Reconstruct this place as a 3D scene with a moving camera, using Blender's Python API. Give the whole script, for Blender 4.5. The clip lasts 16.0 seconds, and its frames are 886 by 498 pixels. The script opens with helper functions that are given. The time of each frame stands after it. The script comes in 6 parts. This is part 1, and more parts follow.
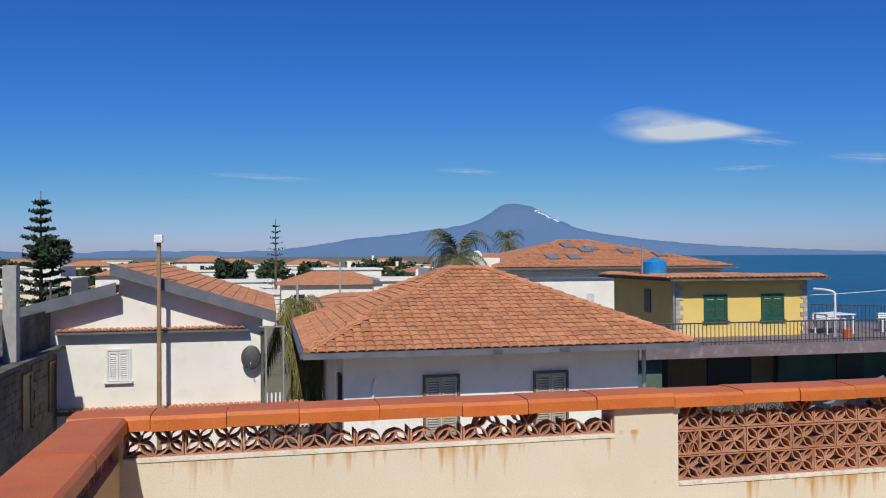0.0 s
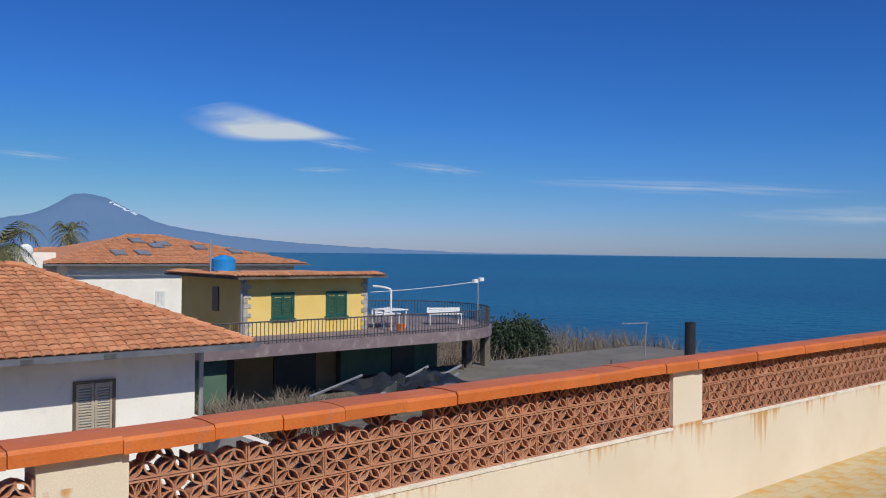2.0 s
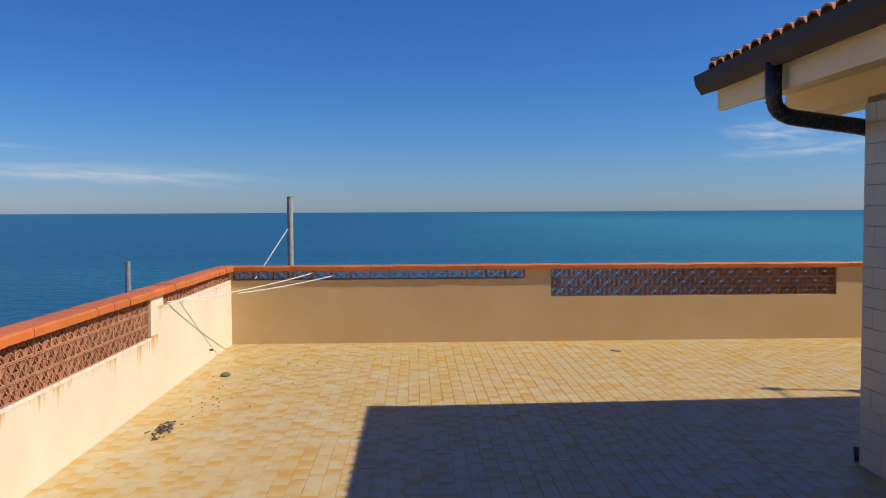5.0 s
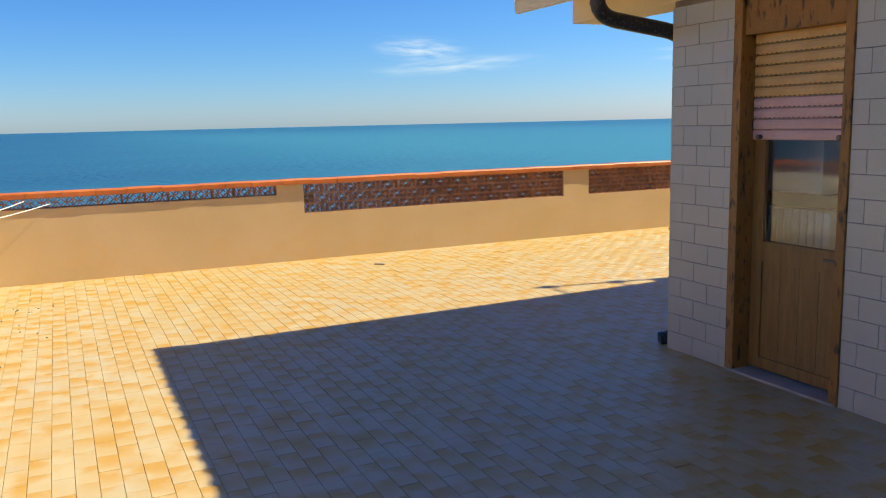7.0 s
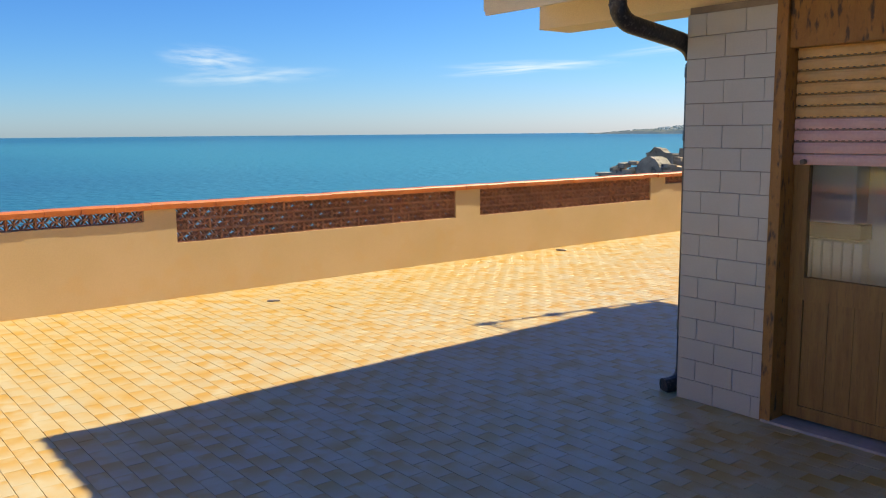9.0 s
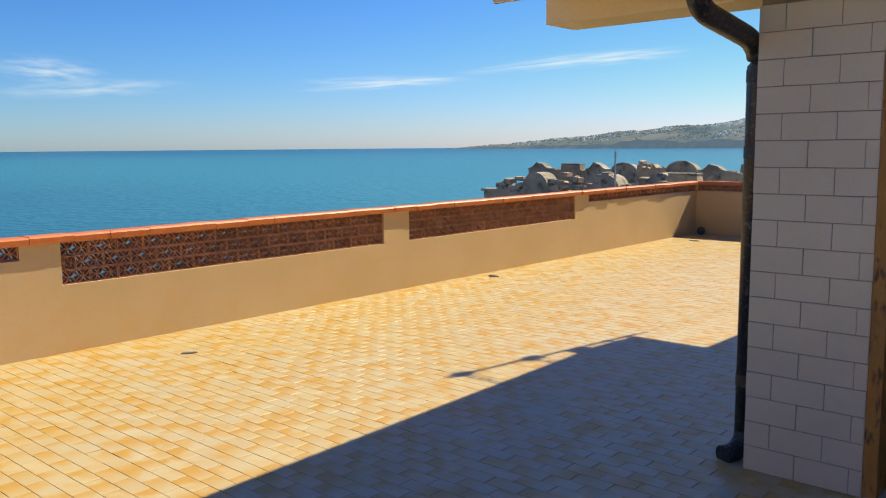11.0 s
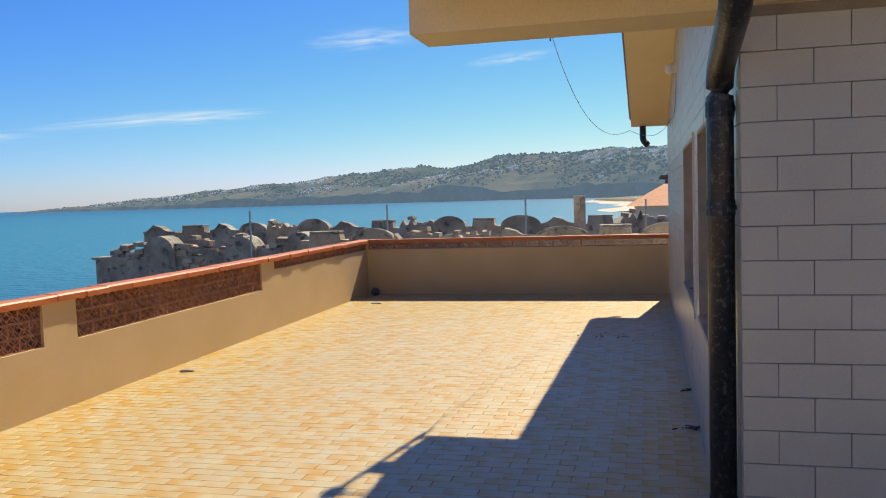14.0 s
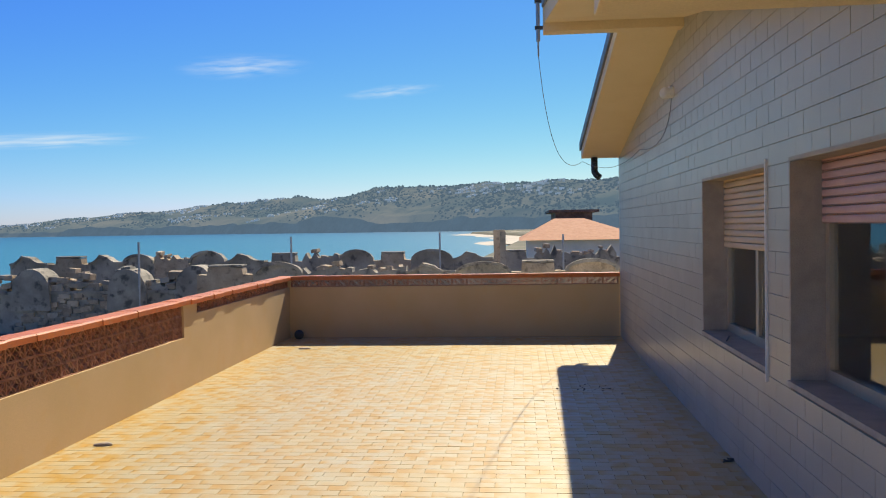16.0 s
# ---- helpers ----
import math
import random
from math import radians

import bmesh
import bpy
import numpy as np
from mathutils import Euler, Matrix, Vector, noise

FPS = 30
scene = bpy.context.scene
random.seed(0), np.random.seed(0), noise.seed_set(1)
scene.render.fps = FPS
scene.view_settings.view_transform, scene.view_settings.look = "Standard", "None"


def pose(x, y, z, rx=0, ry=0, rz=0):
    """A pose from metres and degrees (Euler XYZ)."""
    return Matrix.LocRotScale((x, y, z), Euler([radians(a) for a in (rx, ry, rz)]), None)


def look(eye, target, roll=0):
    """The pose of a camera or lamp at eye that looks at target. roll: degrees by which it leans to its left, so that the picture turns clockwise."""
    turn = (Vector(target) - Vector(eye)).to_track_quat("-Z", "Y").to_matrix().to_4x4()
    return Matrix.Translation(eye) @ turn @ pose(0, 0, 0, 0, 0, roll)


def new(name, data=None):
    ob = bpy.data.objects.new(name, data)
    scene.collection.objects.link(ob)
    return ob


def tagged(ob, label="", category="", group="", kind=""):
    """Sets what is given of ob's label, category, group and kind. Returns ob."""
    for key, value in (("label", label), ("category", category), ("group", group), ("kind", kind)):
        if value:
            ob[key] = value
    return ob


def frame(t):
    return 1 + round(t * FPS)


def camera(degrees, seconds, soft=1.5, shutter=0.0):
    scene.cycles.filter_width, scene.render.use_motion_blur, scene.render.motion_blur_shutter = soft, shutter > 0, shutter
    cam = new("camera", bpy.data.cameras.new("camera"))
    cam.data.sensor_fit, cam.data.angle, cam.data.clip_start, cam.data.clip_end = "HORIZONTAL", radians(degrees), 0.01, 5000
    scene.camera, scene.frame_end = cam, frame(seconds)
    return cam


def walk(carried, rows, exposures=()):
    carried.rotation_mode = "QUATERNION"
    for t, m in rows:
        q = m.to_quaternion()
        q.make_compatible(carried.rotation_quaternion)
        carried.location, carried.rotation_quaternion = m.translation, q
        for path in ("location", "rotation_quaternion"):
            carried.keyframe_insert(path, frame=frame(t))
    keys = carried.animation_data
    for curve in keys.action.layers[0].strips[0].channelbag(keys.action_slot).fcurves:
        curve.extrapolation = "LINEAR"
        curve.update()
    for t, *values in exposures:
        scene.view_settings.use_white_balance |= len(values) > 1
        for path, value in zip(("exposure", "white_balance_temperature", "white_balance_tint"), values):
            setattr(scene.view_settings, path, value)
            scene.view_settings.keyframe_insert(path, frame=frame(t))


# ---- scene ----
cam = camera(56.2, 16.0, soft=1.1)
PATH = [
    (0, (0.408, 0.703, 1.601), (0.821, 2.66, 1.615), -0.3),
    (0.5, (0.502, 0.742, 1.615), (1.152, 2.633, 1.607), 0.1),
    (1, (0.668, 0.92, 1.651), (1.502, 2.737, 1.673), -0.7),
    (1.5, (0.885, 1.125, 1.627), (1.978, 2.8, 1.642), -0.8),
    (2, (1.169, 1.19, 1.633), (2.459, 2.719, 1.641), 0.6),
    (2.5, (1.477, 1.283, 1.582), (2.961, 2.624, 1.589), 0.6),
    (3, (1.624, 1.324, 1.624), (3.308, 2.403, 1.594), 0.6),
    (3.5, (1.767, 1.428, 1.621), (3.573, 2.281, 1.524), 0.3),
    (4, (1.958, 1.518, 1.614), (3.856, 2.142, 1.513), 0.6),
    (4.5, (2.145, 1.666, 1.607), (4.117, 1.984, 1.498), 1.5),
    (5, (2.295, 1.929, 1.641), (4.292, 1.862, 1.548), -0.3),
    (7.5, (3.307, 3.021, 1.584), (5.017, 2.038, 1.254), -0.2),
    (8, (3.705, 3.169, 1.592), (5.307, 2.017, 1.266), 0.5),
    (8.5, (4.087, 3.297, 1.621), (5.645, 2.085, 1.298), -0.0),
    (9, (4.468, 3.331, 1.632), (6.013, 2.091, 1.354), -0.5),
    (11.5, (6.208, 3.023, 1.652), (7.380, 1.419, 1.417), -0.5),
    (12, (6.532, 2.879, 1.660), (7.537, 1.162, 1.450), -0.9),
    (12.5, (6.855, 2.79, 1.649), (7.767, 1.02, 1.466), -1.6),
    (13, (7.166, 2.658, 1.655), (7.872, 0.795, 1.485), -1.3),
    (13.5, (7.428, 2.525, 1.668), (8.03, 0.624, 1.508), -1.9),
    (14, (7.781, 2.349, 1.675), (8.259, 0.411, 1.55), -1.8),
    (14.5, (8.102, 2.134, 1.675), (8.42, 0.163, 1.551), -0.7),
    (15, (8.4, 1.896, 1.666), (8.633, -0.087, 1.551), -1.2),
    (15.5, (8.691, 1.609, 1.707), (8.835, -0.384, 1.62), -1.2),
    (16, (8.943, 1.284, 1.714), (9.128, -0.706, 1.659), -1.0),
]
walk(cam, [(t, look(eye, target, roll)) for t, eye, target, roll in PATH],
     exposures=[(0, -0.05, 6500, 7), (3.0, -0.06, 6700, 8), (4.0, -0.03, 7000, 9), (5.2, 0.30, 7600, 8), (7.3, 0.95, 8500, 3), (9.2, 0.93, 8500, 3), (11.3, 0.74, 8600, 4), (14.5, 0.64, 7900, 5), (16, 0.58, 7600, 5)])

# ---- light ----
world = bpy.data.worlds.new("world")
scene.world = world
world.use_nodes = True
_wn = world.node_tree
_sky = _wn.nodes.new("ShaderNodeTexSky")
_sky.sky_type = "NISHITA"
_sky.sun_disc = False
_sky.sun_elevation = radians(45)
_sky.sun_rotation = radians(190)
_sky.altitude = 0
_sky.air_density, _sky.dust_density, _sky.ozone_density = 1.0, 0.2, 4.0
_bg = _wn.nodes["Background"]
_bg.inputs["Strength"].default_value = 0.085
# deep clear blue of the sky overhead, pale towards the horizon
_sep = _wn.nodes.new("ShaderNodeSeparateColor")
_com = _wn.nodes.new("ShaderNodeCombineColor")
_wn.links.new(_sky.outputs["Color"], _sep.inputs[0])
for _i, (_gain, _power, _most, _veil) in enumerate(((0.054, 2.1, 6.0, 0.14), (0.300, 1.36, 7.0, 0.15), (0.92, 1.11, 8.2, 0.0))):
    _pw = _wn.nodes.new("ShaderNodeMath")
    _pw.operation = "POWER"
    _pw.inputs[1].default_value = _power
    _mu = _wn.nodes.new("ShaderNodeMath")
    _mu.operation = "MULTIPLY"
    _mu.inputs[1].default_value = _gain
    _mn = _wn.nodes.new("ShaderNodeMath")
    _mn.operation = "MINIMUM"
    _mn.inputs[1].default_value = _most
    _wn.links.new(_sep.outputs[_i], _pw.inputs[0])
    _wn.links.new(_pw.outputs[0], _mu.inputs[0])
    _wn.links.new(_mu.outputs[0], _mn.inputs[0])
    _ad = _wn.nodes.new("ShaderNodeMath")
    _ad.inputs[1].default_value = _veil
    _wn.links.new(_mn.outputs[0], _ad.inputs[0])
    _wn.links.new(_ad.outputs[0], _com.inputs[_i])
_wn.links.new(_com.outputs[0], _bg.inputs["Color"])
sun_data = bpy.data.lights.new("sun", "SUN")
sun_data.energy, sun_data.angle, sun_data.color = 4.3, radians(0.5), (1.0, 0.95, 0.86)
sun = new("sun", sun_data)
sun.matrix_world = look((-1.7, -9.6, 9.9), (0, 0, 0))


# ---- materials ----
LOW, HIGH = 0.555, 0.79  # sill heights of the parapet screens


def mat(name, c1, c2, scale=6.0, rough=0.7, bump=0.2, fine=60.0, vary=0.0, metal=0.0, stretch=(1, 1, 1), spec=0.5, island=False, c3=None, amount3=0.5):
    """Two-scale mottled surface; vary shifts each piece's brightness."""
    m = bpy.data.materials.new(name)
    m.use_nodes = True
    nt = m.node_tree
    n, l = nt.nodes, nt.links
    b = n["Principled BSDF"]
    geo = n.new("ShaderNodeNewGeometry")
    mp = n.new("ShaderNodeVectorMath")
    mp.operation = "MULTIPLY"
    mp.inputs[1].default_value = stretch
    l.new(geo.outputs["Position"], mp.inputs[0])
    n1 = n.new("ShaderNodeTexNoise")
    n1.inputs["Scale"].default_value, n1.inputs["Detail"].default_value = scale, 6
    n2 = n.new("ShaderNodeTexNoise")
    n2.inputs["Scale"].default_value, n2.inputs["Detail"].default_value = fine, 4
    l.new(mp.outputs[0], n1.inputs["Vector"])
    l.new(mp.outputs[0], n2.inputs["Vector"])
    ramp = n.new("ShaderNodeMapRange")
    ramp.inputs[1].default_value, ramp.inputs[2].default_value = 0.35, 0.65
    l.new(n1.outputs["Fac"], ramp.inputs[0])
    mix = n.new("ShaderNodeMixRGB")
    mix.inputs[1].default_value, mix.inputs[2].default_value = (*c1, 1), (*c2, 1)
    l.new(ramp.outputs[0], mix.inputs[0])
    out = mix.outputs[0]
    if c3:
        n3 = n.new("ShaderNodeTexNoise")
        n3.inputs["Scale"].default_value, n3.inputs["Detail"].default_value = scale * 2.7, 8
        l.new(mp.outputs[0], n3.inputs["Vector"])
        r3 = n.new("ShaderNodeMapRange")
        r3.inputs[1].default_value, r3.inputs[2].default_value = 0.55, 0.68
        r3.inputs[4].default_value = amount3
        l.new(n3.outputs["Fac"], r3.inputs[0])
        m3 = n.new("ShaderNodeMixRGB")
        m3.inputs[2].default_value = (*c3, 1)
        l.new(r3.outputs[0], m3.inputs[0])
        l.new(out, m3.inputs[1])
        out = m3.outputs[0]
    # fine grain
    g = n.new("ShaderNodeMapRange")
    g.inputs[3].default_value, g.inputs[4].default_value = 0.86, 1.14
    l.new(n2.outputs["Fac"], g.inputs[0])
    hv = n.new("ShaderNodeHueSaturation")
    l.new(out, hv.inputs["Color"])
    if vary:
        if island:
            rnd = geo.outputs["Random Per Island"]
        else:
            rnd = n.new("ShaderNodeObjectInfo").outputs["Random"]
        rv = n.new("ShaderNodeMapRange")
        rv.inputs[3].default_value, rv.inputs[4].default_value = 1 - vary, 1 + vary
        l.new(rnd, rv.inputs[0])
        mu = n.new("ShaderNodeMath")
        mu.operation = "MULTIPLY"
        l.new(rv.outputs[0], mu.inputs[0])
        l.new(g.outputs[0], mu.inputs[1])
        l.new(mu.outputs[0], hv.inputs["Value"])
    else:
        l.new(g.outputs[0], hv.inputs["Value"])
    l.new(hv.outputs[0], b.inputs["Base Color"])
    b.inputs["Roughness"].default_value = rough
    b.inputs["Metallic"].default_value = metal
    b.inputs["Specular IOR Level"].default_value = spec
    if bump:
        bp = n.new("ShaderNodeBump")
        bp.inputs["Strength"].default_value, bp.inputs["Distance"].default_value = bump, 0.01
        l.new(n2.outputs["Fac"], bp.inputs["Height"])
        l.new(bp.outputs[0], b.inputs["Normal"])
    return m


def stained(m, high, low, x0, x1, depth, colour):
    """Rust runs under the sills of the screen blocks; between x0 and x1 the sill is the low one."""
    nt = m.node_tree
    n, l = nt.nodes, nt.links
    b = n["Principled BSDF"]
    src = b.inputs["Base Color"].links[0].from_socket

    def math_node(op, p, q, r=None):
        k = n.new("ShaderNodeMath")
        k.operation = op
        for i, v in enumerate((p, q) if r is None else (p, q, r)):
            if isinstance(v, (int, float)):
                k.inputs[i].default_value = v
            else:
                l.new(v, k.inputs[i])
        return k.outputs[0]

    geo = n.new("ShaderNodeNewGeometry")
    sep = n.new("ShaderNodeSeparateXYZ")
    l.new(geo.outputs["Position"], sep.inputs[0])
    x, z = sep.outputs[0], sep.outputs[2]
    between = math_node("MULTIPLY", math_node("GREATER_THAN", x, x0), math_node("LESS_THAN", x, x1))
    top = math_node("MULTIPLY_ADD", between, low - high, high)

    def streaks(sx, sz, detail):
        sc = n.new("ShaderNodeVectorMath")
        sc.operation = "MULTIPLY"
        sc.inputs[1].default_value = (sx, sx, sz)
        l.new(geo.outputs["Position"], sc.inputs[0])
        no = n.new("ShaderNodeTexNoise")
        no.inputs["Scale"].default_value, no.inputs["Detail"].default_value = 1.0, detail
        l.new(sc.outputs[0], no.inputs["Vector"])
        return no.outputs["Fac"]

    fall = math_node("DIVIDE", math_node("SUBTRACT", top, z), depth)
    wet = math_node("MULTIPLY_ADD", streaks(2.2, 0.3, 2), 0.9, math_node("MULTIPLY_ADD", streaks(26, 2.0, 4), 0.75, -0.36))
    th = n.new("ShaderNodeMapRange")
    th.inputs[1].default_value, th.inputs[2].default_value = 0.35, 0.52
    th.inputs[4].default_value = 0.85
    l.new(math_node("SUBTRACT", wet, math_node("MULTIPLY", math_node("POWER", math_node("MAXIMUM", fall, 0.0), 0.5), 0.38)), th.inputs[0])
    mask = math_node("MULTIPLY", th.outputs[0], math_node("GREATER_THAN", fall, -0.05))
    mx = n.new("ShaderNodeMixRGB")
    mx.inputs[2].default_value = (*colour, 1)
    l.new(mask, mx.inputs[0])
    l.new(src, mx.inputs[1])
    l.new(mx.outputs[0], b.inputs["Base Color"])
    return m


def tile_mat():
    """Glazed cream floor tile, many of them clouded with ochre towards one end."""
    m = mat("floor_tile", (0.50, 0.44, 0.29), (0.515, 0.42, 0.23), 0.9, 0.42, 0.04, 160, 0.045, island=True, spec=0.5, c3=(0.45, 0.39, 0.28), amount3=0.3)
    nt = m.node_tree
    n, l = nt.nodes, nt.links
    b = n["Principled BSDF"]
    src = b.inputs["Base Color"].links[0].from_socket
    uv = n.new("ShaderNodeTexCoord")
    sep = n.new("ShaderNodeSeparateXYZ")
    l.new(uv.outputs["UV"], sep.inputs[0])
    geo = n.new("ShaderNodeNewGeometry")
    ad = n.new("ShaderNodeMath")
    ad.operation = "MULTIPLY_ADD"
    ad.inputs[1].default_value, ad.inputs[2].default_value = 0.6, -0.3
    l.new(geo.outputs["Random Per Island"], ad.inputs[0])
    su = n.new("ShaderNodeMath")
    l.new(sep.outputs[0], su.inputs[0])
    l.new(ad.outputs[0], su.inputs[1])
    r = n.new("ShaderNodeMapRange")
    r.interpolation_type = "SMOOTHSTEP"
    r.inputs[1].default_value, r.inputs[2].default_value = 0.0, 1.15
    r.inputs[3].default_value, r.inputs[4].default_value = 0.22, 0.88
    l.new(su.outputs[0], r.inputs[0])
    cloud_n = n.new("ShaderNodeTexNoise")
    cloud_n.inputs["Scale"].default_value, cloud_n.inputs["Detail"].default_value = 4.6, 3
    l.new(geo.outputs["Position"], cloud_n.inputs["Vector"])
    c = n.new("ShaderNodeMapRange")
    c.interpolation_type = "SMOOTHSTEP"
    c.inputs[1].default_value, c.inputs[2].default_value = 0.33, 0.57
    c.inputs[3].default_value, c.inputs[4].default_value = 0.15, 1.25
    l.new(cloud_n.outputs["Fac"], c.inputs[0])
    mu = n.new("ShaderNodeMath")
    mu.operation = "MULTIPLY"
    l.new(r.outputs[0], mu.inputs[0])
    l.new(c.outputs[0], mu.inputs[1])
    mx = n.new("ShaderNodeMixRGB")
    mx.inputs[2].default_value = (0.49, 0.285, 0.062, 1)
    l.new(mu.outputs[0], mx.inputs[0])
    l.new(src, mx.inputs[1])
    l.new(mx.outputs[0], b.inputs["Base Color"])
    return m


def glass_mat(name, tint=(0.9, 0.95, 0.95)):
    m = bpy.data.materials.new(name)
    m.use_nodes = True
    b = m.node_tree.nodes["Principled BSDF"]
    b.inputs["Base Color"].default_value = (*tint, 1)
    b.inputs["Roughness"].default_value = 0.03
    b.inputs["Transmission Weight"].default_value = 1.0
    b.inputs["IOR"].default_value = 1.45
    return m


def sea_mat():
    """Deep blue open water that turns turquoise over the sandy bay to the south."""
    m = mat("sea_water", (0.004, 0.066, 0.142), (0.0065, 0.108, 0.185), 0.012, 0.32, 0, 0.6, spec=0.2, stretch=(1, 0.25, 1))
    nt = m.node_tree
    n, l = nt.nodes, nt.links
    b = n["Principled BSDF"]
    src = b.inputs["Base Color"].links[0].from_socket
    geo = n.new("ShaderNodeNewGeometry")
    sep = n.new("ShaderNodeSeparateXYZ")
    l.new(geo.outputs["Position"], sep.inputs[0])
    far = n.new("ShaderNodeVectorMath")
    far.operation = "LENGTH"
    l.new(geo.outputs["Position"], far.inputs[0])
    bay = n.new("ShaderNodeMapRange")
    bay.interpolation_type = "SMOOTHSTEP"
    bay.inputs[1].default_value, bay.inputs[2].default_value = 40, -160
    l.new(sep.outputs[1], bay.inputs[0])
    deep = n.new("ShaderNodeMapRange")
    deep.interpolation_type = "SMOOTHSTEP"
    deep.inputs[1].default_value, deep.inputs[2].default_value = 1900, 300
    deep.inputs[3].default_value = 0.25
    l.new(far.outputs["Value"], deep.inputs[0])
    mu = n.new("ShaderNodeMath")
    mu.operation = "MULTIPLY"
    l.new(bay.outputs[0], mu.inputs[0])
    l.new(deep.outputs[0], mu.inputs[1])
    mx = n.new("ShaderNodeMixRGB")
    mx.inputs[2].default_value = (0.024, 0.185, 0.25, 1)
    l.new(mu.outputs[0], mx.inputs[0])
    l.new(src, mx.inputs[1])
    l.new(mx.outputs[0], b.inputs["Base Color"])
    no = n.new("ShaderNodeTexNoise")
    no.inputs["Scale"].default_value, no.inputs["Detail"].default_value = 0.45, 7
    l.new(geo.outputs["Position"], no.inputs["Vector"])
    bp = n.new("ShaderNodeBump")
    bp.inputs["Strength"].default_value, bp.inputs["Distance"].default_value = 0.55, 1.2
    l.new(no.outputs["Fac"], bp.inputs["Height"])
    l.new(bp.outputs[0], b.inputs["Normal"])
    return m


# emission that stands in for haze in front of far things
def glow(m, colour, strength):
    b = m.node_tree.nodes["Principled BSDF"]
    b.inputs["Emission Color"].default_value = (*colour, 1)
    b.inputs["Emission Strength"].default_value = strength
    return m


def cloud_mat(name, scale, stretch, density, soft=0.25, tail=False):
    m = bpy.data.materials.new(name)
    m.use_nodes = True
    nt = m.node_tree
    n, l = nt.nodes, nt.links
    n.remove(n["Principled BSDF"])
    tc = n.new("ShaderNodeTexCoord")
    ln = n.new("ShaderNodeVectorMath")
    ln.operation = "LENGTH"
    if tail:
        # thick and round at one end, drawn out to a low point at the other
        sp = n.new("ShaderNodeSeparateXYZ")
        l.new(tc.outputs["Object"], sp.inputs[0])
        thick = n.new("ShaderNodeMapRange")
        thick.inputs[1].default_value, thick.inputs[2].default_value = 0.5, -0.95
        thick.inputs[3].default_value, thick.inputs[4].default_value = 0.95, 0.10
        l.new(sp.outputs[0], thick.inputs[0])
        sag = n.new("ShaderNodeMath")
        sag.operation = "MULTIPLY_ADD"
        sag.inputs[1].default_value = -0.42
        l.new(sp.outputs[0], sag.inputs[0])
        l.new(sp.outputs[1], sag.inputs[2])
        dv = n.new("ShaderNodeMath")
        dv.operation = "DIVIDE"
        l.new(sag.outputs[0], dv.inputs[0])
        l.new(thick.outputs[0], dv.inputs[1])
        cb = n.new("ShaderNodeCombineXYZ")
        l.new(sp.outputs[0], cb.inputs[0])
        l.new(dv.outputs[0], cb.inputs[1])
        l.new(cb.outputs[0], ln.inputs[0])
    else:
        l.new(tc.outputs["Object"], ln.inputs[0])
    fall = n.new("ShaderNodeMapRange")
    fall.interpolation_type = "SMOOTHSTEP"
    fall.inputs[1].default_value, fall.inputs[2].default_value = 1.0, soft
    l.new(ln.outputs["Value"], fall.inputs[0])
    mu = n.new("ShaderNodeVectorMath")
    mu.operation = "MULTIPLY"
    mu.inputs[1].default_value = stretch
    l.new(tc.outputs["Object"], mu.inputs[0])
    no = n.new("ShaderNodeTexNoise")
    no.inputs["Scale"].default_value, no.inputs["Detail"].default_value = scale, 6
    l.new(mu.outputs[0], no.inputs["Vector"])
    r = n.new("ShaderNodeMapRange")
    r.inputs[1].default_value, r.inputs[2].default_value = 0.35, 0.75
    l.new(no.outputs["Fac"], r.inputs[0])
    a = n.new("ShaderNodeMath")
    a.operation = "MULTIPLY"
    l.new(fall.outputs[0], a.inputs[0])
    l.new(r.outputs[0], a.inputs[1])
    a2 = n.new("ShaderNodeMath")
    a2.operation = "MULTIPLY"
    a2.use_clamp = True
    a2.inputs[1].default_value = density
    l.new(a.outputs[0], a2.inputs[0])
    em = n.new("ShaderNodeEmission")
    em.inputs[0].default_value, em.inputs[1].default_value = (0.74, 0.83, 0.96, 1), 0.74
    tr = n.new("ShaderNodeBsdfTransparent")
    ms = n.new("ShaderNodeMixShader")
    l.new(a2.outputs[0], ms.inputs[0])
    l.new(tr.outputs[0], ms.inputs[1])
    l.new(em.outputs[0], ms.inputs[2])
    l.new(ms.outputs[0], n["Material Output"].inputs["Surface"])
    return m


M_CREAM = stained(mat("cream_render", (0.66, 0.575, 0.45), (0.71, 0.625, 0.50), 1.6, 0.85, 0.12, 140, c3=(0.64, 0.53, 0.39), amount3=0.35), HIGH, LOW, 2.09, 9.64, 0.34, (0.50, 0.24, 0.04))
M_CREAM1 = mat("cream_render_high", (0.74, 0.61, 0.43), (0.78, 0.66, 0.48), 1.6, 0.85, 0.2, 140, c3=(0.70, 0.56, 0.38), amount3=0.35)
M_SILL = mat("pale_mortar", (0.66, 0.60, 0.50), (0.76, 0.71, 0.62), 9, 0.9, 0.4, 90, c3=(0.45, 0.33, 0.20), amount3=0.5)
# tan copy of the cream render; the parapets' shade is put into it
M_TAN_SHADED = mat("tan_shaded_render", (0.58, 0.41, 0.21), (0.62, 0.44, 0.24), 1.4, 0.85, 0.14, 120, c3=(0.62, 0.40, 0.18), amount3=0.4)
M_SOFFIT = mat("soffit_render", (0.75, 0.63, 0.43), (0.79, 0.68, 0.48), 1.5, 0.85, 0.3, 120)
M_COPING = mat("coping_terracotta", (0.52, 0.125, 0.025), (0.58, 0.16, 0.035), 5, 0.5, 0.25, 90, 0.07, c3=(0.42, 0.15, 0.07), amount3=0.5)
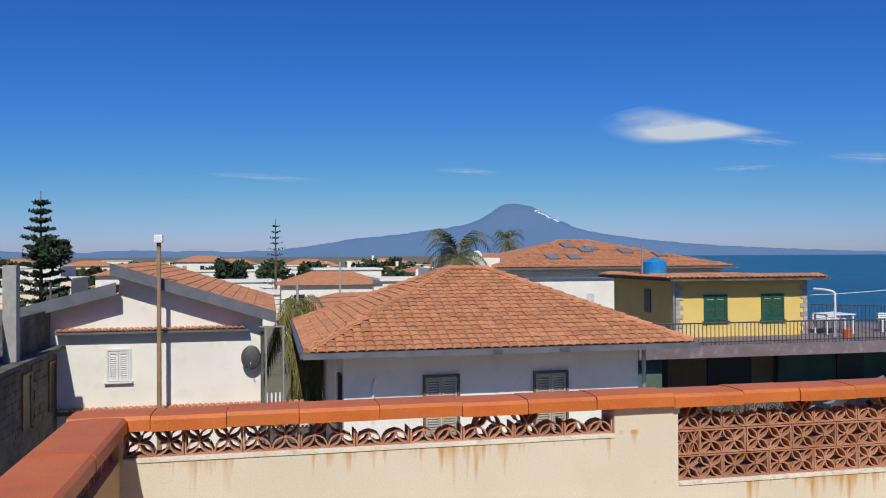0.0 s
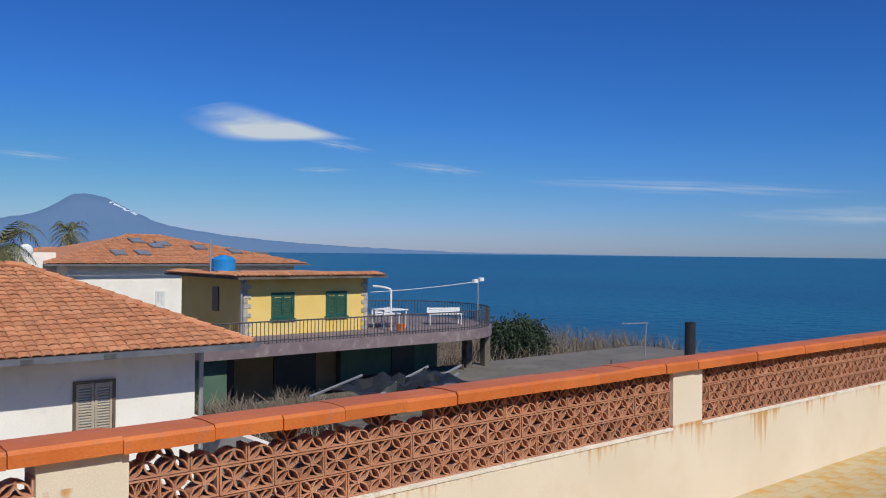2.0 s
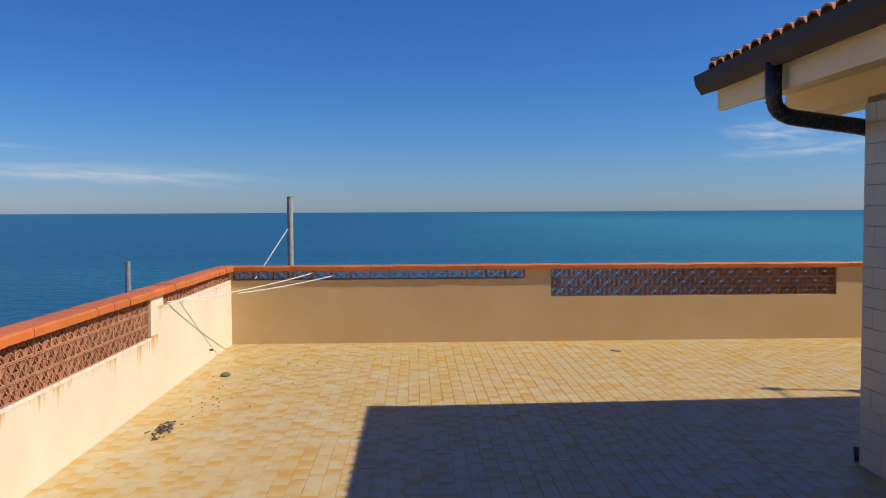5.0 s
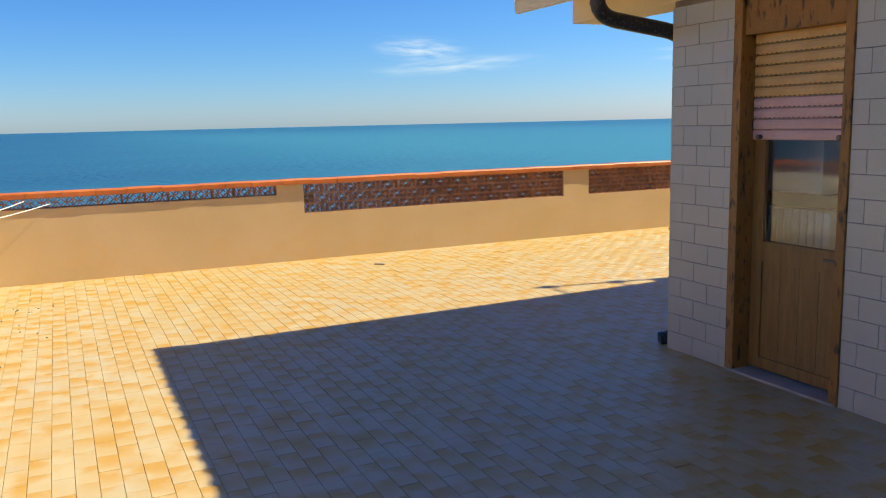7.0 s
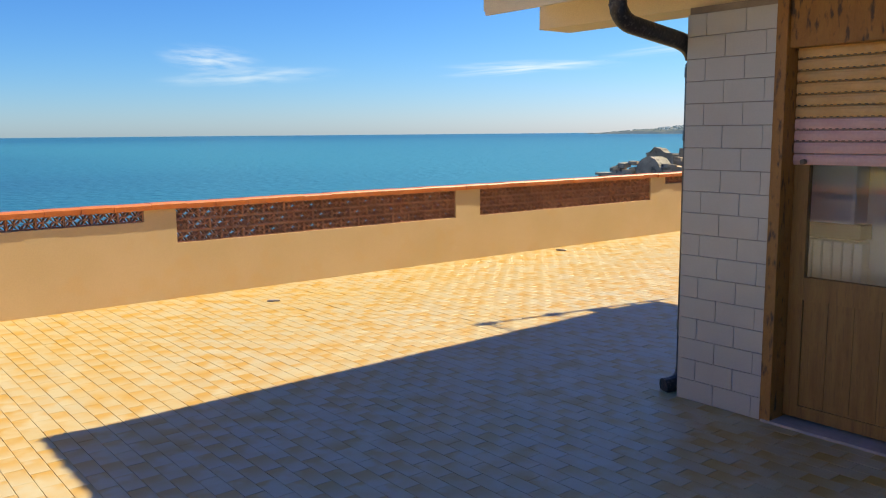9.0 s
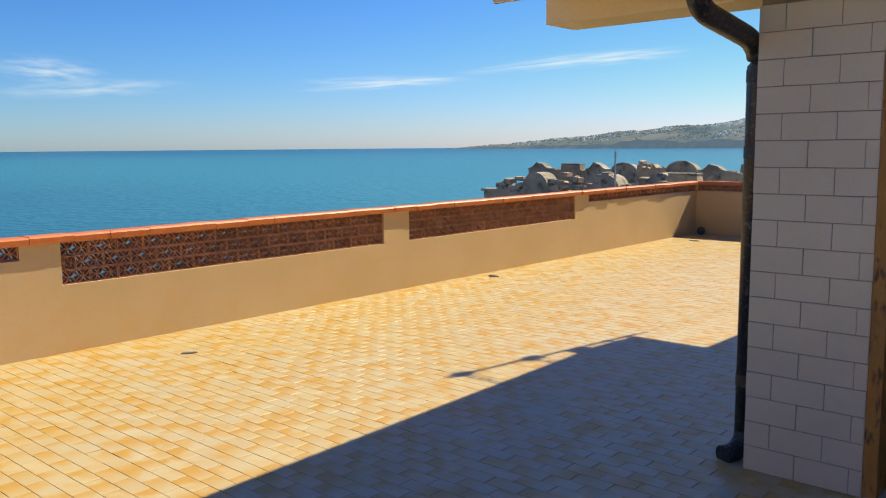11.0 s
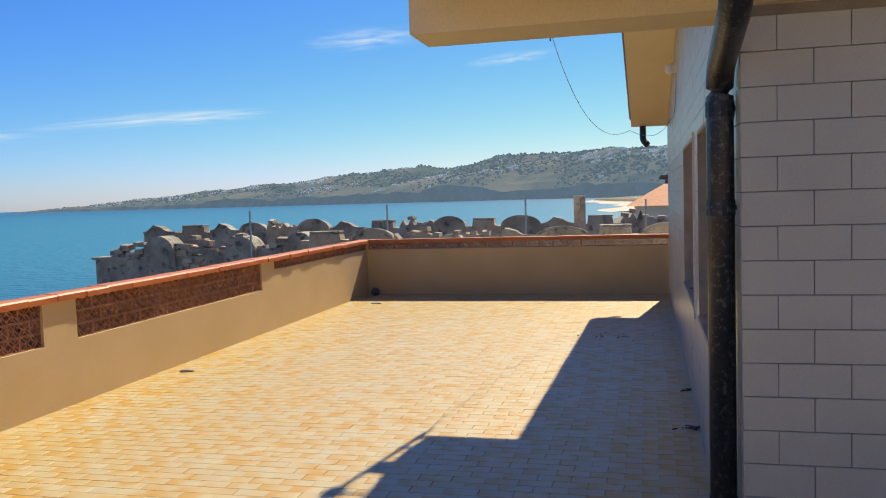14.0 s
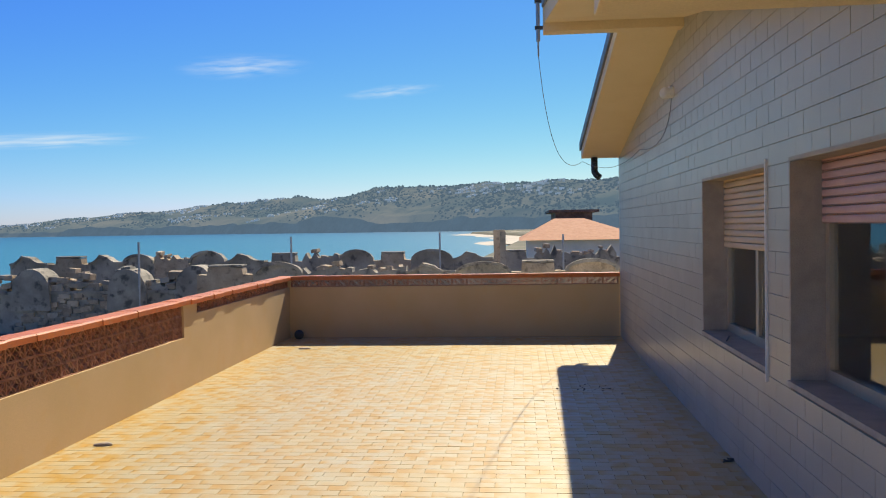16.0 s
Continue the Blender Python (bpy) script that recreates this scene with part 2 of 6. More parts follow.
M_BLOCK = mat("breeze_block_clay", (0.40, 0.175, 0.098), (0.48, 0.24, 0.145), 9, 0.85, 0.4, 110, 0.12)
M_TILE = tile_mat()
M_GROUT = mat("floor_grout", (0.36, 0.29, 0.18), (0.52, 0.44, 0.29), 3, 0.9, 0.3, 90)
M_WTILE = mat("wall_tile", (0.415, 0.385, 0.32), (0.455, 0.425, 0.355), 2.0, 0.33, 0.06, 150, 0.05, island=True)
M_WGROUT = mat("wall_grout", (0.20, 0.16, 0.13), (0.28, 0.23, 0.19), 6, 0.9, 0.3, 90)
M_WOOD = mat("door_wood", (0.22, 0.105, 0.023), (0.28, 0.14, 0.034), 5, 0.5, 0.35, 40, stretch=(6, 6, 0.6), c3=(0.14, 0.065, 0.02), amount3=0.5)
M_RUSTWOOD = mat("door_frame_wood", (0.27, 0.115, 0.02), (0.33, 0.15, 0.03), 4, 0.6, 0.6, 40, stretch=(3, 3, 1), c3=(0.025, 0.018, 0.013), amount3=0.85)
M_SHUT_O = mat("shutter_orange", (0.55, 0.30, 0.09), (0.62, 0.38, 0.15), 4, 0.5, 0.2, 60, c3=(0.60, 0.40, 0.22), amount3=0.3)
M_SHUT_P = mat("shutter_pink", (0.58, 0.33, 0.28), (0.64, 0.40, 0.34), 4, 0.5, 0.2, 60)
M_SHUT_B = mat("shutter_beige", (0.58, 0.42, 0.27), (0.62, 0.46, 0.31), 4, 0.5, 0.2, 60)
M_REVEAL = mat("stone_reveal", (0.36, 0.31, 0.26), (0.44, 0.38, 0.32), 9, 0.7, 0.3, 120)
M_ALU = mat("anodised_frame", (0.42, 0.36, 0.28), (0.46, 0.40, 0.31), 5, 0.4, 0.05, 80, metal=0.3)
M_BLACK = mat("black_pipe", (0.012, 0.013, 0.016), (0.022, 0.024, 0.03), 19, 0.4, 0.3, 70, c3=(0.24, 0.235, 0.225), amount3=0.32)
M_GUTTER = mat("brown_gutter", (0.020, 0.012, 0.010), (0.030, 0.018, 0.014), 5, 0.6, 0.1, 70)
M_GLASS = glass_mat("window_glass")
M_ROOF = mat("roof_tile", (0.46, 0.185, 0.085), (0.53, 0.245, 0.125), 3, 0.85, 0.3, 60, 0.15, island=True, c3=(0.30, 0.12, 0.07), amount3=0.55)
M_ROOFP = mat("roof_tile_piece", (0.46, 0.185, 0.085), (0.53, 0.245, 0.125), 3, 0.85, 0.3, 60, 0.15, c3=(0.30, 0.12, 0.07), amount3=0.55)
M_WHITE = mat("white_render", (0.74, 0.70, 0.625), (0.80, 0.76, 0.69), 0.9, 0.9, 0.3, 40, c3=(0.58, 0.55, 0.50), amount3=0.3)
M_GREYMET = mat("grey_flashing", (0.10, 0.105, 0.12), (0.14, 0.145, 0.165), 3, 0.5, 0.1, 40)
M_LOUVRE = mat("louvre_beige", (0.34, 0.29, 0.22), (0.40, 0.34, 0.26), 3, 0.6, 0.1, 50)
M_LOUVRE_W = mat("louvre_white", (0.66, 0.64, 0.62), (0.72, 0.70, 0.68), 3, 0.6, 0.1, 50)
M_FRAME_BR = mat("brown_frame", (0.10, 0.075, 0.05), (0.14, 0.10, 0.07), 3, 0.6, 0.1, 50)
M_YELLOW = mat("yellow_render", (0.70, 0.50, 0.14), (0.74, 0.54, 0.18), 1.2, 0.9, 0.2, 40)
M_GREEN = mat("green_shutter", (0.012, 0.075, 0.055), (0.02, 0.10, 0.075), 4, 0.5, 0.1, 40)
M_MAUVE = mat("mauve_concrete", (0.16, 0.12, 0.13), (0.21, 0.165, 0.17), 1.5, 0.9, 0.3, 30, c3=(0.36, 0.32, 0.31), amount3=0.4)
M_DARK = mat("dark_opening", (0.012, 0.014, 0.014), (0.02, 0.022, 0.022), 2, 0.5, 0.0, 20)
M_GREENWALL = mat("green_wall", (0.06, 0.11, 0.08), (0.08, 0.14, 0.10), 1.5, 0.9, 0.2, 30)
M_OCHRE = mat("ochre_wall", (0.24, 0.16, 0.085), (0.28, 0.19, 0.10), 1.5, 0.9, 0.2, 30)
M_STONE = mat("quoin_stone", (0.34, 0.31, 0.27), (0.42, 0.38, 0.33), 5, 0.9, 0.4, 40, 0.2)
# low albedo also carries the shade on the left building's side
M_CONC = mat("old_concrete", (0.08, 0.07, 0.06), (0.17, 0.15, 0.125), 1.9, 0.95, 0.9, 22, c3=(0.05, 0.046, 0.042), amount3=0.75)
M_RUIN = mat("ruin_plaster", (0.25, 0.225, 0.18), (0.43, 0.385, 0.31), 1.7, 0.95, 1.0, 14, c3=(0.09, 0.085, 0.075), amount3=0.9)
M_RUBBLE = mat("ruin_rubble", (0.36, 0.27, 0.18), (0.48, 0.38, 0.27), 3, 0.95, 1.0, 20, 0.3, c3=(0.14, 0.11, 0.08), amount3=0.6)
M_GREYROOF = mat("grey_flat_roof", (0.125, 0.115, 0.10), (0.17, 0.155, 0.135), 0.6, 0.95, 0.4, 12, c3=(0.09, 0.08, 0.07), amount3=0.6)
M_POLE = mat("concrete_pole", (0.30, 0.29, 0.28), (0.38, 0.37, 0.35), 5, 0.8, 0.3, 60)
M_RUSTPOLE = mat("rusty_pole", (0.27, 0.17, 0.09), (0.34, 0.23, 0.13), 3, 0.7, 0.3, 60)
M_STEEL = mat("galvanised_steel", (0.36, 0.37, 0.38), (0.44, 0.45, 0.46), 5, 0.45, 0.1, 80, metal=0.6)
M_RAIL = mat("dark_rail", (0.05, 0.05, 0.055), (0.08, 0.08, 0.085), 5, 0.6, 0.1, 60)
M_WHITEMET = mat("white_painted_metal", (0.70, 0.70, 0.70), (0.76, 0.76, 0.75), 5, 0.5, 0.1, 60)
M_BLUE = mat("blue_plastic", (0.015, 0.20, 0.52), (0.02, 0.25, 0.58), 3, 0.4, 0.05, 40)
M_LEAF = mat("leaf_green", (0.030, 0.055, 0.016), (0.055, 0.085, 0.025), 3, 0.7, 0, 20, 0.4, island=True)
M_LEAFD = mat("pine_green", (0.018, 0.035, 0.016), (0.03, 0.05, 0.022), 3, 0.8, 0, 20, 0.35, island=True)
M_FROND = mat("palm_frond", (0.10, 0.11, 0.045), (0.16, 0.15, 0.065), 2, 0.7, 0, 20, 0.35, island=True)
M_WILLOW = mat("willow_leaf", (0.13, 0.12, 0.03), (0.20, 0.17, 0.05), 2, 0.8, 0, 20, 0.35, island=True)
M_DRY = mat("dry_scrub", (0.15, 0.12, 0.09), (0.22, 0.18, 0.14), 2, 0.9, 0, 20, 0.35, island=True)
M_BARK = mat("bark", (0.10, 0.075, 0.05), (0.16, 0.12, 0.085), 6, 0.95, 0.6, 40)
M_LAND = mat("land", (0.13, 0.12, 0.075), (0.19, 0.17, 0.11), 0.05, 0.95, 0.2, 1.0, c3=(0.07, 0.085, 0.04), amount3=0.8)
M_SEA = sea_mat()
# distance haze is painted in: bluish emission on hill, cliff and trees
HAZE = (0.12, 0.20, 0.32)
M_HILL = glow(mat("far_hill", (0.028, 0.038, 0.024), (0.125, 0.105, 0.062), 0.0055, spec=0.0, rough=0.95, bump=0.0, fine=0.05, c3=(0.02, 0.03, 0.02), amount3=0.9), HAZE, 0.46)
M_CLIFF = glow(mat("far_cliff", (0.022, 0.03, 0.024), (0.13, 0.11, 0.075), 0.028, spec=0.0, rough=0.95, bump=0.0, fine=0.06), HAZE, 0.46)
# far houses: haze emission also lifts their shaded fronts
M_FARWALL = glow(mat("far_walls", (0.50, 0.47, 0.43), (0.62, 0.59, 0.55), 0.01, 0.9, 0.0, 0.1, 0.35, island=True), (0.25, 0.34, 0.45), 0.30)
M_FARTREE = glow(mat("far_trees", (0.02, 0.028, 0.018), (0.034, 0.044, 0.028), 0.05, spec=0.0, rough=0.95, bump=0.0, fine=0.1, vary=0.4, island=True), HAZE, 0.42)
M_SAND = mat("sand", (0.52, 0.45, 0.36), (0.60, 0.53, 0.43), 0.05, 0.95, 0.1, 2)
# volcano, far coast and snow carry their haze as emission too
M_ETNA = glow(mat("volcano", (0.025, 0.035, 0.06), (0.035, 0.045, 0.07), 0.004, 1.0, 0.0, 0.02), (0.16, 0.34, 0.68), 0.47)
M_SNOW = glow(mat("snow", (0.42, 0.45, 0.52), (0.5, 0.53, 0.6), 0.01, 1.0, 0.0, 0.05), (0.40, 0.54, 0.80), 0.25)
M_CORD = mat("white_cord", (0.65, 0.64, 0.60), (0.72, 0.71, 0.68), 5, 0.8, 0, 60)
M_CABLE = mat("grey_cable", (0.12, 0.12, 0.12), (0.17, 0.17, 0.17), 5, 0.6, 0, 60)
M_TWIG = mat("dry_leaf_litter", (0.05, 0.04, 0.035), (0.13, 0.10, 0.08), 30, 0.95, 0, 80, 0.3, island=True)


# ---- mesh helpers ----
def box(bm, x0, x1, y0, y1, z0, z1, m=None, bevel=0.0):
    r = bmesh.ops.create_cube(bm, size=1.0)
    t = Matrix.Translation(((x0 + x1) / 2, (y0 + y1) / 2, (z0 + z1) / 2)) @ Matrix.Diagonal((abs(x1 - x0), abs(y1 - y0), abs(z1 - z0), 1))
    if m is not None:
        t = m @ t
    bmesh.ops.transform(bm, matrix=t, verts=r["verts"])
    if bevel:
        es = list({e for v in r["verts"] for e in v.link_edges})
        bmesh.ops.bevel(bm, geom=es, offset=bevel, segments=2, affect="EDGES", profile=0.7)


def cyl(bm, p, q, r0, r1=None, n=10):
    p, q = Vector(p), Vector(q)
    d = q - p
    t = Matrix.Translation((p + q) / 2) @ d.to_track_quat("Z", "Y").to_matrix().to_4x4()
    bmesh.ops.create_cone(bm, cap_ends=True, segments=n, radius1=r0, radius2=r0 if r1 is None else r1, depth=d.length, matrix=t)


def tube(bm, pts, r, n=10):
    """A swept round section through points."""
    pts = [Vector(p) for p in pts]
    rings = []
    up = Vector((0.13, 0.21, 0.97))
    for i, p in enumerate(pts):
        d = (pts[min(i + 1, len(pts) - 1)] - pts[max(i - 1, 0)]).normalized()
        a = d.cross(up)
        a = (a if a.length > 0.05 else d.cross(Vector((1, 0, 0)))).normalized()
        b = d.cross(a)
        rings.append([bm.verts.new(p + r * (math.cos(2 * math.pi * k / n) * a + math.sin(2 * math.pi * k / n) * b)) for k in range(n)])
    for s, e in zip(rings, rings[1:]):
        for k in range(n):
            bm.faces.new((s[k], s[(k + 1) % n], e[(k + 1) % n], e[k]))
    bm.faces.new(rings[0])
    bm.faces.new(list(reversed(rings[-1])))


def bezier(a, b, c, n=8):
    a, b, c = Vector(a), Vector(b), Vector(c)
    return [a * (1 - t) ** 2 + b * 2 * t * (1 - t) + c * t * t for t in [i / n for i in range(n + 1)]]


def prism(bm, pts, axis, lo, hi):
    """A polygon in two axes, drawn out along the third."""
    def at(p, v):
        return {"x": (v, p[0], p[1]), "y": (p[0], v, p[1]), "z": (p[0], p[1], v)}[axis]
    a = [bm.verts.new(at(p, lo)) for p in pts]
    b = [bm.verts.new(at(p, hi)) for p in pts]
    n = len(pts)
    bm.faces.new(a)
    bm.faces.new(list(reversed(b)))
    for i in range(n):
        bm.faces.new((a[i], b[i], b[(i + 1) % n], a[(i + 1) % n]))


def mesh_of(name, bm, material, smooth=False):
    bmesh.ops.recalc_face_normals(bm, faces=bm.faces)
    me = bpy.data.meshes.new(name)
    bm.to_mesh(me)
    bm.free()
    me.materials.append(material)
    if smooth:
        me.polygons.foreach_set("use_smooth", [True] * len(me.polygons))
    return me


def part(name, bm, material, parent, label="", smooth=False, kind=""):
    ob = new(name, mesh_of(name, bm, material, smooth))
    ob.parent = parent
    return tagged(ob, label, kind=kind)


def one(name, bm, material, label, category, kind="", group="", smooth=False):
    return tagged(new(name, mesh_of(name, bm, material, smooth)), label, category, group, kind)


def thing(name, label, category, at=(0, 0, 0), group="", kind="", turn=0):
    ob = new(name)
    ob.matrix_world = pose(*at, 0, 0, turn)
    return tagged(ob, label, category, group, kind)


def boxes(name, material, parent, *sizes, label="", bevel=0.0):
    bm = bmesh.new()
    for s in sizes:
        box(bm, *s, bevel=bevel)
    return part(name, bm, material, parent, label)


# ---- pieces of walls, floors and roofs ----
def pieces(name, parent, mesh, mats, joined_mat, limit, kind="stuff"):
    """The first poses in the list become objects of their own; the rest is one joined part."""
    for m in mats[:limit]:
        ob = new(name, mesh)
        ob.parent = parent
        ob.matrix_local = m
    rest = mats[limit:]
    if rest:
        co = np.array([v.co for v in mesh.vertices])
        faces = [tuple(p.vertices) for p in mesh.polygons]
        vs, fs = [], []
        for i, m in enumerate(rest):
            a = np.array(m)
            vs.append(co @ a[:3, :3].T + a[:3, 3])
            fs += [tuple(k + i * len(co) for k in f) for f in faces]
        me = bpy.data.meshes.new(name + "_field")
        me.from_pydata(np.concatenate(vs).tolist(), [], fs)
        if mesh.uv_layers:
            src = np.zeros(len(mesh.loops) * 2)
            mesh.uv_layers[0].data.foreach_get("uv", src)
            me.uv_layers.new(name="UVMap").data.foreach_set("uv", np.tile(src, len(rest)))
        me.materials.append(joined_mat)
        ob = tagged(new(name + "_field", me), kind=kind)
        ob.parent = parent


def slab_piece(name, l, w, h, ch, material):
    """A tile with chamfered rim, open below; UV x runs along its length."""
    me = bpy.data.meshes.new(name)
    a, b = l / 2, w / 2
    v = [(-a, -b, 0), (a, -b, 0), (a, b, 0), (-a, b, 0), (-a, -b, h - ch), (a, -b, h - ch), (a, b, h - ch), (-a, b, h - ch),
         (-a + ch, -b + ch, h), (a - ch, -b + ch, h), (a - ch, b - ch, h), (-a + ch, b - ch, h)]
    f = [(8, 9, 10, 11)]
    for i in range(4):
        j = (i + 1) % 4
        f += [(i, j, j + 4, i + 4), (i + 4, j + 4, j + 8, i + 8)]
    me.from_pydata(v, [], f)
    uv = me.uv_layers.new(name="UVMap")
    for lp in me.loops:
        c = v[lp.vertex_index]
        uv.data[lp.index].uv = (c[0] / l + 0.5, c[1] / w + 0.5)
    me.materials.append(material)
    return me


def barrel_piece(name, w, l, rise, material, t=0.014):
    """A curved clay roof tile; x across, y up the slope."""
    me = bpy.data.meshes.new(name)
    v, f = [], []
    k = 5
    for y, lift in ((0, 0.03), (l, 0.0)):
        for i in range(k):
            a = math.pi * i / (k - 1)
            v.append((-math.cos(a) * w / 2, y, math.sin(a) * rise + lift))
    n = len(v)
    v += [(x, 0, z - t) for x, y, z in v[:k]]
    for i in range(k - 1):
        f.append((i, i + 1, i + k + 1, i + k))
        f.append((i + 1, i, n + i, n + i + 1))
    me.from_pydata(v, [], f)
    me.materials.append(material)
    return me


def roof_poses(p0, u, v, umax, vmax, du, dv, inside):
    u, v = Vector(u).normalized(), Vector(v).normalized()
    w = u.cross(v)
    r = random.Random(3)
    out = []
    for j in range(int(vmax / dv)):
        for i in range(int(umax / du)):
            a, b = (i + 0.5) * du, j * dv
            if inside(a, b):
                o = Vector(p0) + u * a + v * b + w * r.uniform(0, 0.008)
                m = Matrix((u, v, w)).transposed().to_4x4()
                m.translation = o
                out.append(m @ pose(0, 0, 0, 0, 0, r.uniform(-1.2, 1.2)))
    return out


def laid(lo, hi, start, step):
    """Pieces of one course cut to fit between two ends: middle and share of the full length."""
    out = []
    for k in range(math.floor((lo - start) / step), math.ceil((hi - start) / step)):
        a, b = max(lo, start + k * step), min(hi, start + (k + 1) * step)
        if b - a > 0.02:
            out.append(((a + b) / 2, (b - a) / step))
    return out


# ---- terrace ----
AY, BX, CY, LX = 4.2, 12.573, -11.5, -0.17
NY, EX = -0.9, 7.44
COP0, COP1, ROW, BW = 0.905, 0.968, 0.1165, 0.2345

floor = thing("floor", "terrace floor of yellow glazed clay tiles", "floor", kind="structure")
boxes("floor_bed", M_GROUT, floor, (LX, BX, NY, AY, -0.30, -0.0045), (EX, BX, CY, NY, -0.30, -0.0045))
_tile = slab_piece("tile", 0.1978, 0.0978, 0.012, 0.0012, M_TILE)
_near, _far = [], []
_r = random.Random(5)
for j in range(int((AY - CY) / 0.1)):
    y = AY - 0.05 - j * 0.1
    for x, sx in laid(LX if y > NY + 0.04 else EX, BX, LX + (0.1 if j % 2 else 0.0), 0.2):
        m = pose(x + _r.uniform(-0.0015, 0.0015), y, -0.012 + _r.uniform(0, 0.0010) - (0.002 if _r.random() < 0.01 else 0), _r.uniform(-0.16, 0.16), _r.uniform(-0.14, 0.14), (180 if _r.random() < 0.12 else 0) + _r.uniform(-0.3, 0.3)) @ Matrix.Diagonal((sx, 1, 1, 1))
        (_near if 5.0 < x < 9.0 and 1.0 < y < 2.5 else _far).append(m)
FLOOR_TILES = (_near, _far)


def arc(c, r, a0, a1, n):
    return [(c[0] + r * math.cos(a0 + (a1 - a0) * k / n), c[1] + r * math.sin(a0 + (a1 - a0) * k / n)) for k in range(n + 1)]


def breeze_block(broken=0):
    """Clay screen block with two open flowers; x along, y deep, z up. broken: how many petals are left out."""
    bm = bmesh.new()
    w, h, d, t = BW - 0.004, ROW - 0.004, 0.085, 0.0065
    r = random.Random(broken)
    top = not broken
    for s in ((-w / 2, w / 2, 0, d, 0, t), (-w / 2, -w / 2 + t, 0, d, t, h - t if top else h * 0.5), (w / 2 - t, w / 2, 0, d, t, h - t if top else h * 0.6)):
        box(bm, *s)
    if top:
        box(bm, -w / 2, w / 2, 0, d, h - t, h)
    for cx in (-w / 4, w / 4):
        cz = h / 2
        hw, hh = w / 4 - 0.002, h / 2 - 0.003
        for sx in (-1, 1):
            for sz in (-1, 1):
                if broken and sz > 0 and r.random() < 0.3 * broken:
                    continue
                p, q = Vector((cx, cz)), Vector((cx + sx * hw, cz + sz * hh))
                mid, nrm = (p + q) / 2, Vector((-(q - p).y, (q - p).x)).normalized()
                for side in (-1, 1):
                    pts = [p.lerp(q, k / 4) + nrm * side * 0.0165 * math.sin(math.pi * k / 4) for k in range(5)]
                    for a, b in zip(pts, pts[1:]):
                        e = (b - a).normalized()
                        o = Vector((-e.y, e.x)) * 0.0032
                        vs = [bm.verts.new((c.x, y, c.y)) for y in (0.004, 0.074) for c in (a - o, a + o, b + o, b - o)]
                        for f in ((0, 1, 2, 3), (1, 5, 6, 2), (0, 3, 7, 4)):
                            bm.faces.new([vs[k] for k in f])
        cyl(bm, (cx, 0.0, cz), (cx, 0.056, cz), 0.008, n=6)
    return mesh_of("breeze_block", bm, M_BLOCK)


BLOCK = breeze_block()
BROKEN = [breeze_block(1), breeze_block(2), breeze_block(3)]


def parapet(name, m, length, u_start, sections, material, broken=(), joint=0.34, cop=None):
    """A rendered wall with openings filled with screen blocks and a clay coping. sections: (from, to, sill) along the wall."""
    wall = tagged(new(name), "terrace parapet with clay screen blocks and terracotta coping", "parapet", kind="structure")
    wall.matrix_world = m
    pts = [(u_start, -0.3), (u_start + length, -0.3), (u_start + length, COP0)]
    for a, b, z in reversed(sections):
        pts += [(b, COP0), (b, z), (a, z), (a, COP0)]
    pts.append((u_start, COP0))
    clean = [p for i, p in enumerate(pts) if i == 0 or (abs(p[0] - pts[i - 1][0]) + abs(p[1] - pts[i - 1][1])) > 1e-4]
    bm = bmesh.new()
    prism(bm, clean, "y", 0.0, 0.15)
    part("wall_body", bm, material, wall)
    for a, b, z in sections if material is M_CREAM else ():
        boxes("sill", M_SILL, wall, (a + 0.002, b - 0.002, -0.005, 0.018, z - 0.014, z + 0.0035), label="mortar sill", bevel=0.002)
    r = random.Random(len(sections) + int(length * 10))
    for si, (a, b, z) in enumerate(sections):
        rows = 3 if z < 0.7 else 1
        for j in range(rows):
            n = int((b - a) / BW + 0.5)
            step = (b - a) / n
            first = a - (step / 2 if j % 2 else 0)
            for i in range(n + (1 if j % 2 else 0)):
                c = first + step * (i + 0.5)
                sx = 1.0
                lo, hi = max(c - step / 2, a), min(c + step / 2, b)
                if hi - lo < 0.05:
                    continue
                sx = (hi - lo) / BW
                bad = 0
                for (bs, bj, u0, u1) in broken:
                    if bs == si and bj == j and u0 < c < u1:
                        bad = 1 + int(r.random() * 2.99)
                ob = new("breeze_block", BROKEN[bad - 1] if bad else BLOCK)
                ob.parent = wall
                ob.matrix_local = Matrix.Translation(((lo + hi) / 2, 0.022 + r.uniform(-0.003, 0.003), z + 0.002 + j * ROW)) @ Matrix.Diagonal((sx * r.choice((-1, 1)), 1, 1, 1))
    # coping
    c0, c1 = cop
    u, k = c0, 0
    while u < c1 - 0.05:
        e = min(u + joint * r.uniform(0.85, 1.1), c1)
        if c1 - e < 0.15:
            e = c1
        bm = bmesh.new()
        prism(bm, [(-0.035, COP0 + 0.002), (0.0, COP0 + 0.002), (0.0, COP0 + 0.002), (0.195, COP0 + 0.002), (0.195, COP1 - 0.014), (0.18, COP1 - 0.006), (0.08, COP1), (-0.022, COP1 - 0.002), (-0.035, COP1 - 0.016)][:2] +
              [(0.195, COP0 + 0.002), (0.195, COP1 - 0.014), (0.18, COP1 - 0.006), (0.08, COP1), (-0.022, COP1 - 0.002), (-0.035, COP1 - 0.016)], "x", u + 0.0015, e - 0.0015)
        ob = part("coping_tile", bm, M_COPING, wall)
        ob.location.z = r.uniform(-0.003, 0.003)
        ob.rotation_euler = (radians(r.uniform(-0.15, 0.15)), 0, radians(r.uniform(-0.05, 0.05)))
        u = e
    return wall


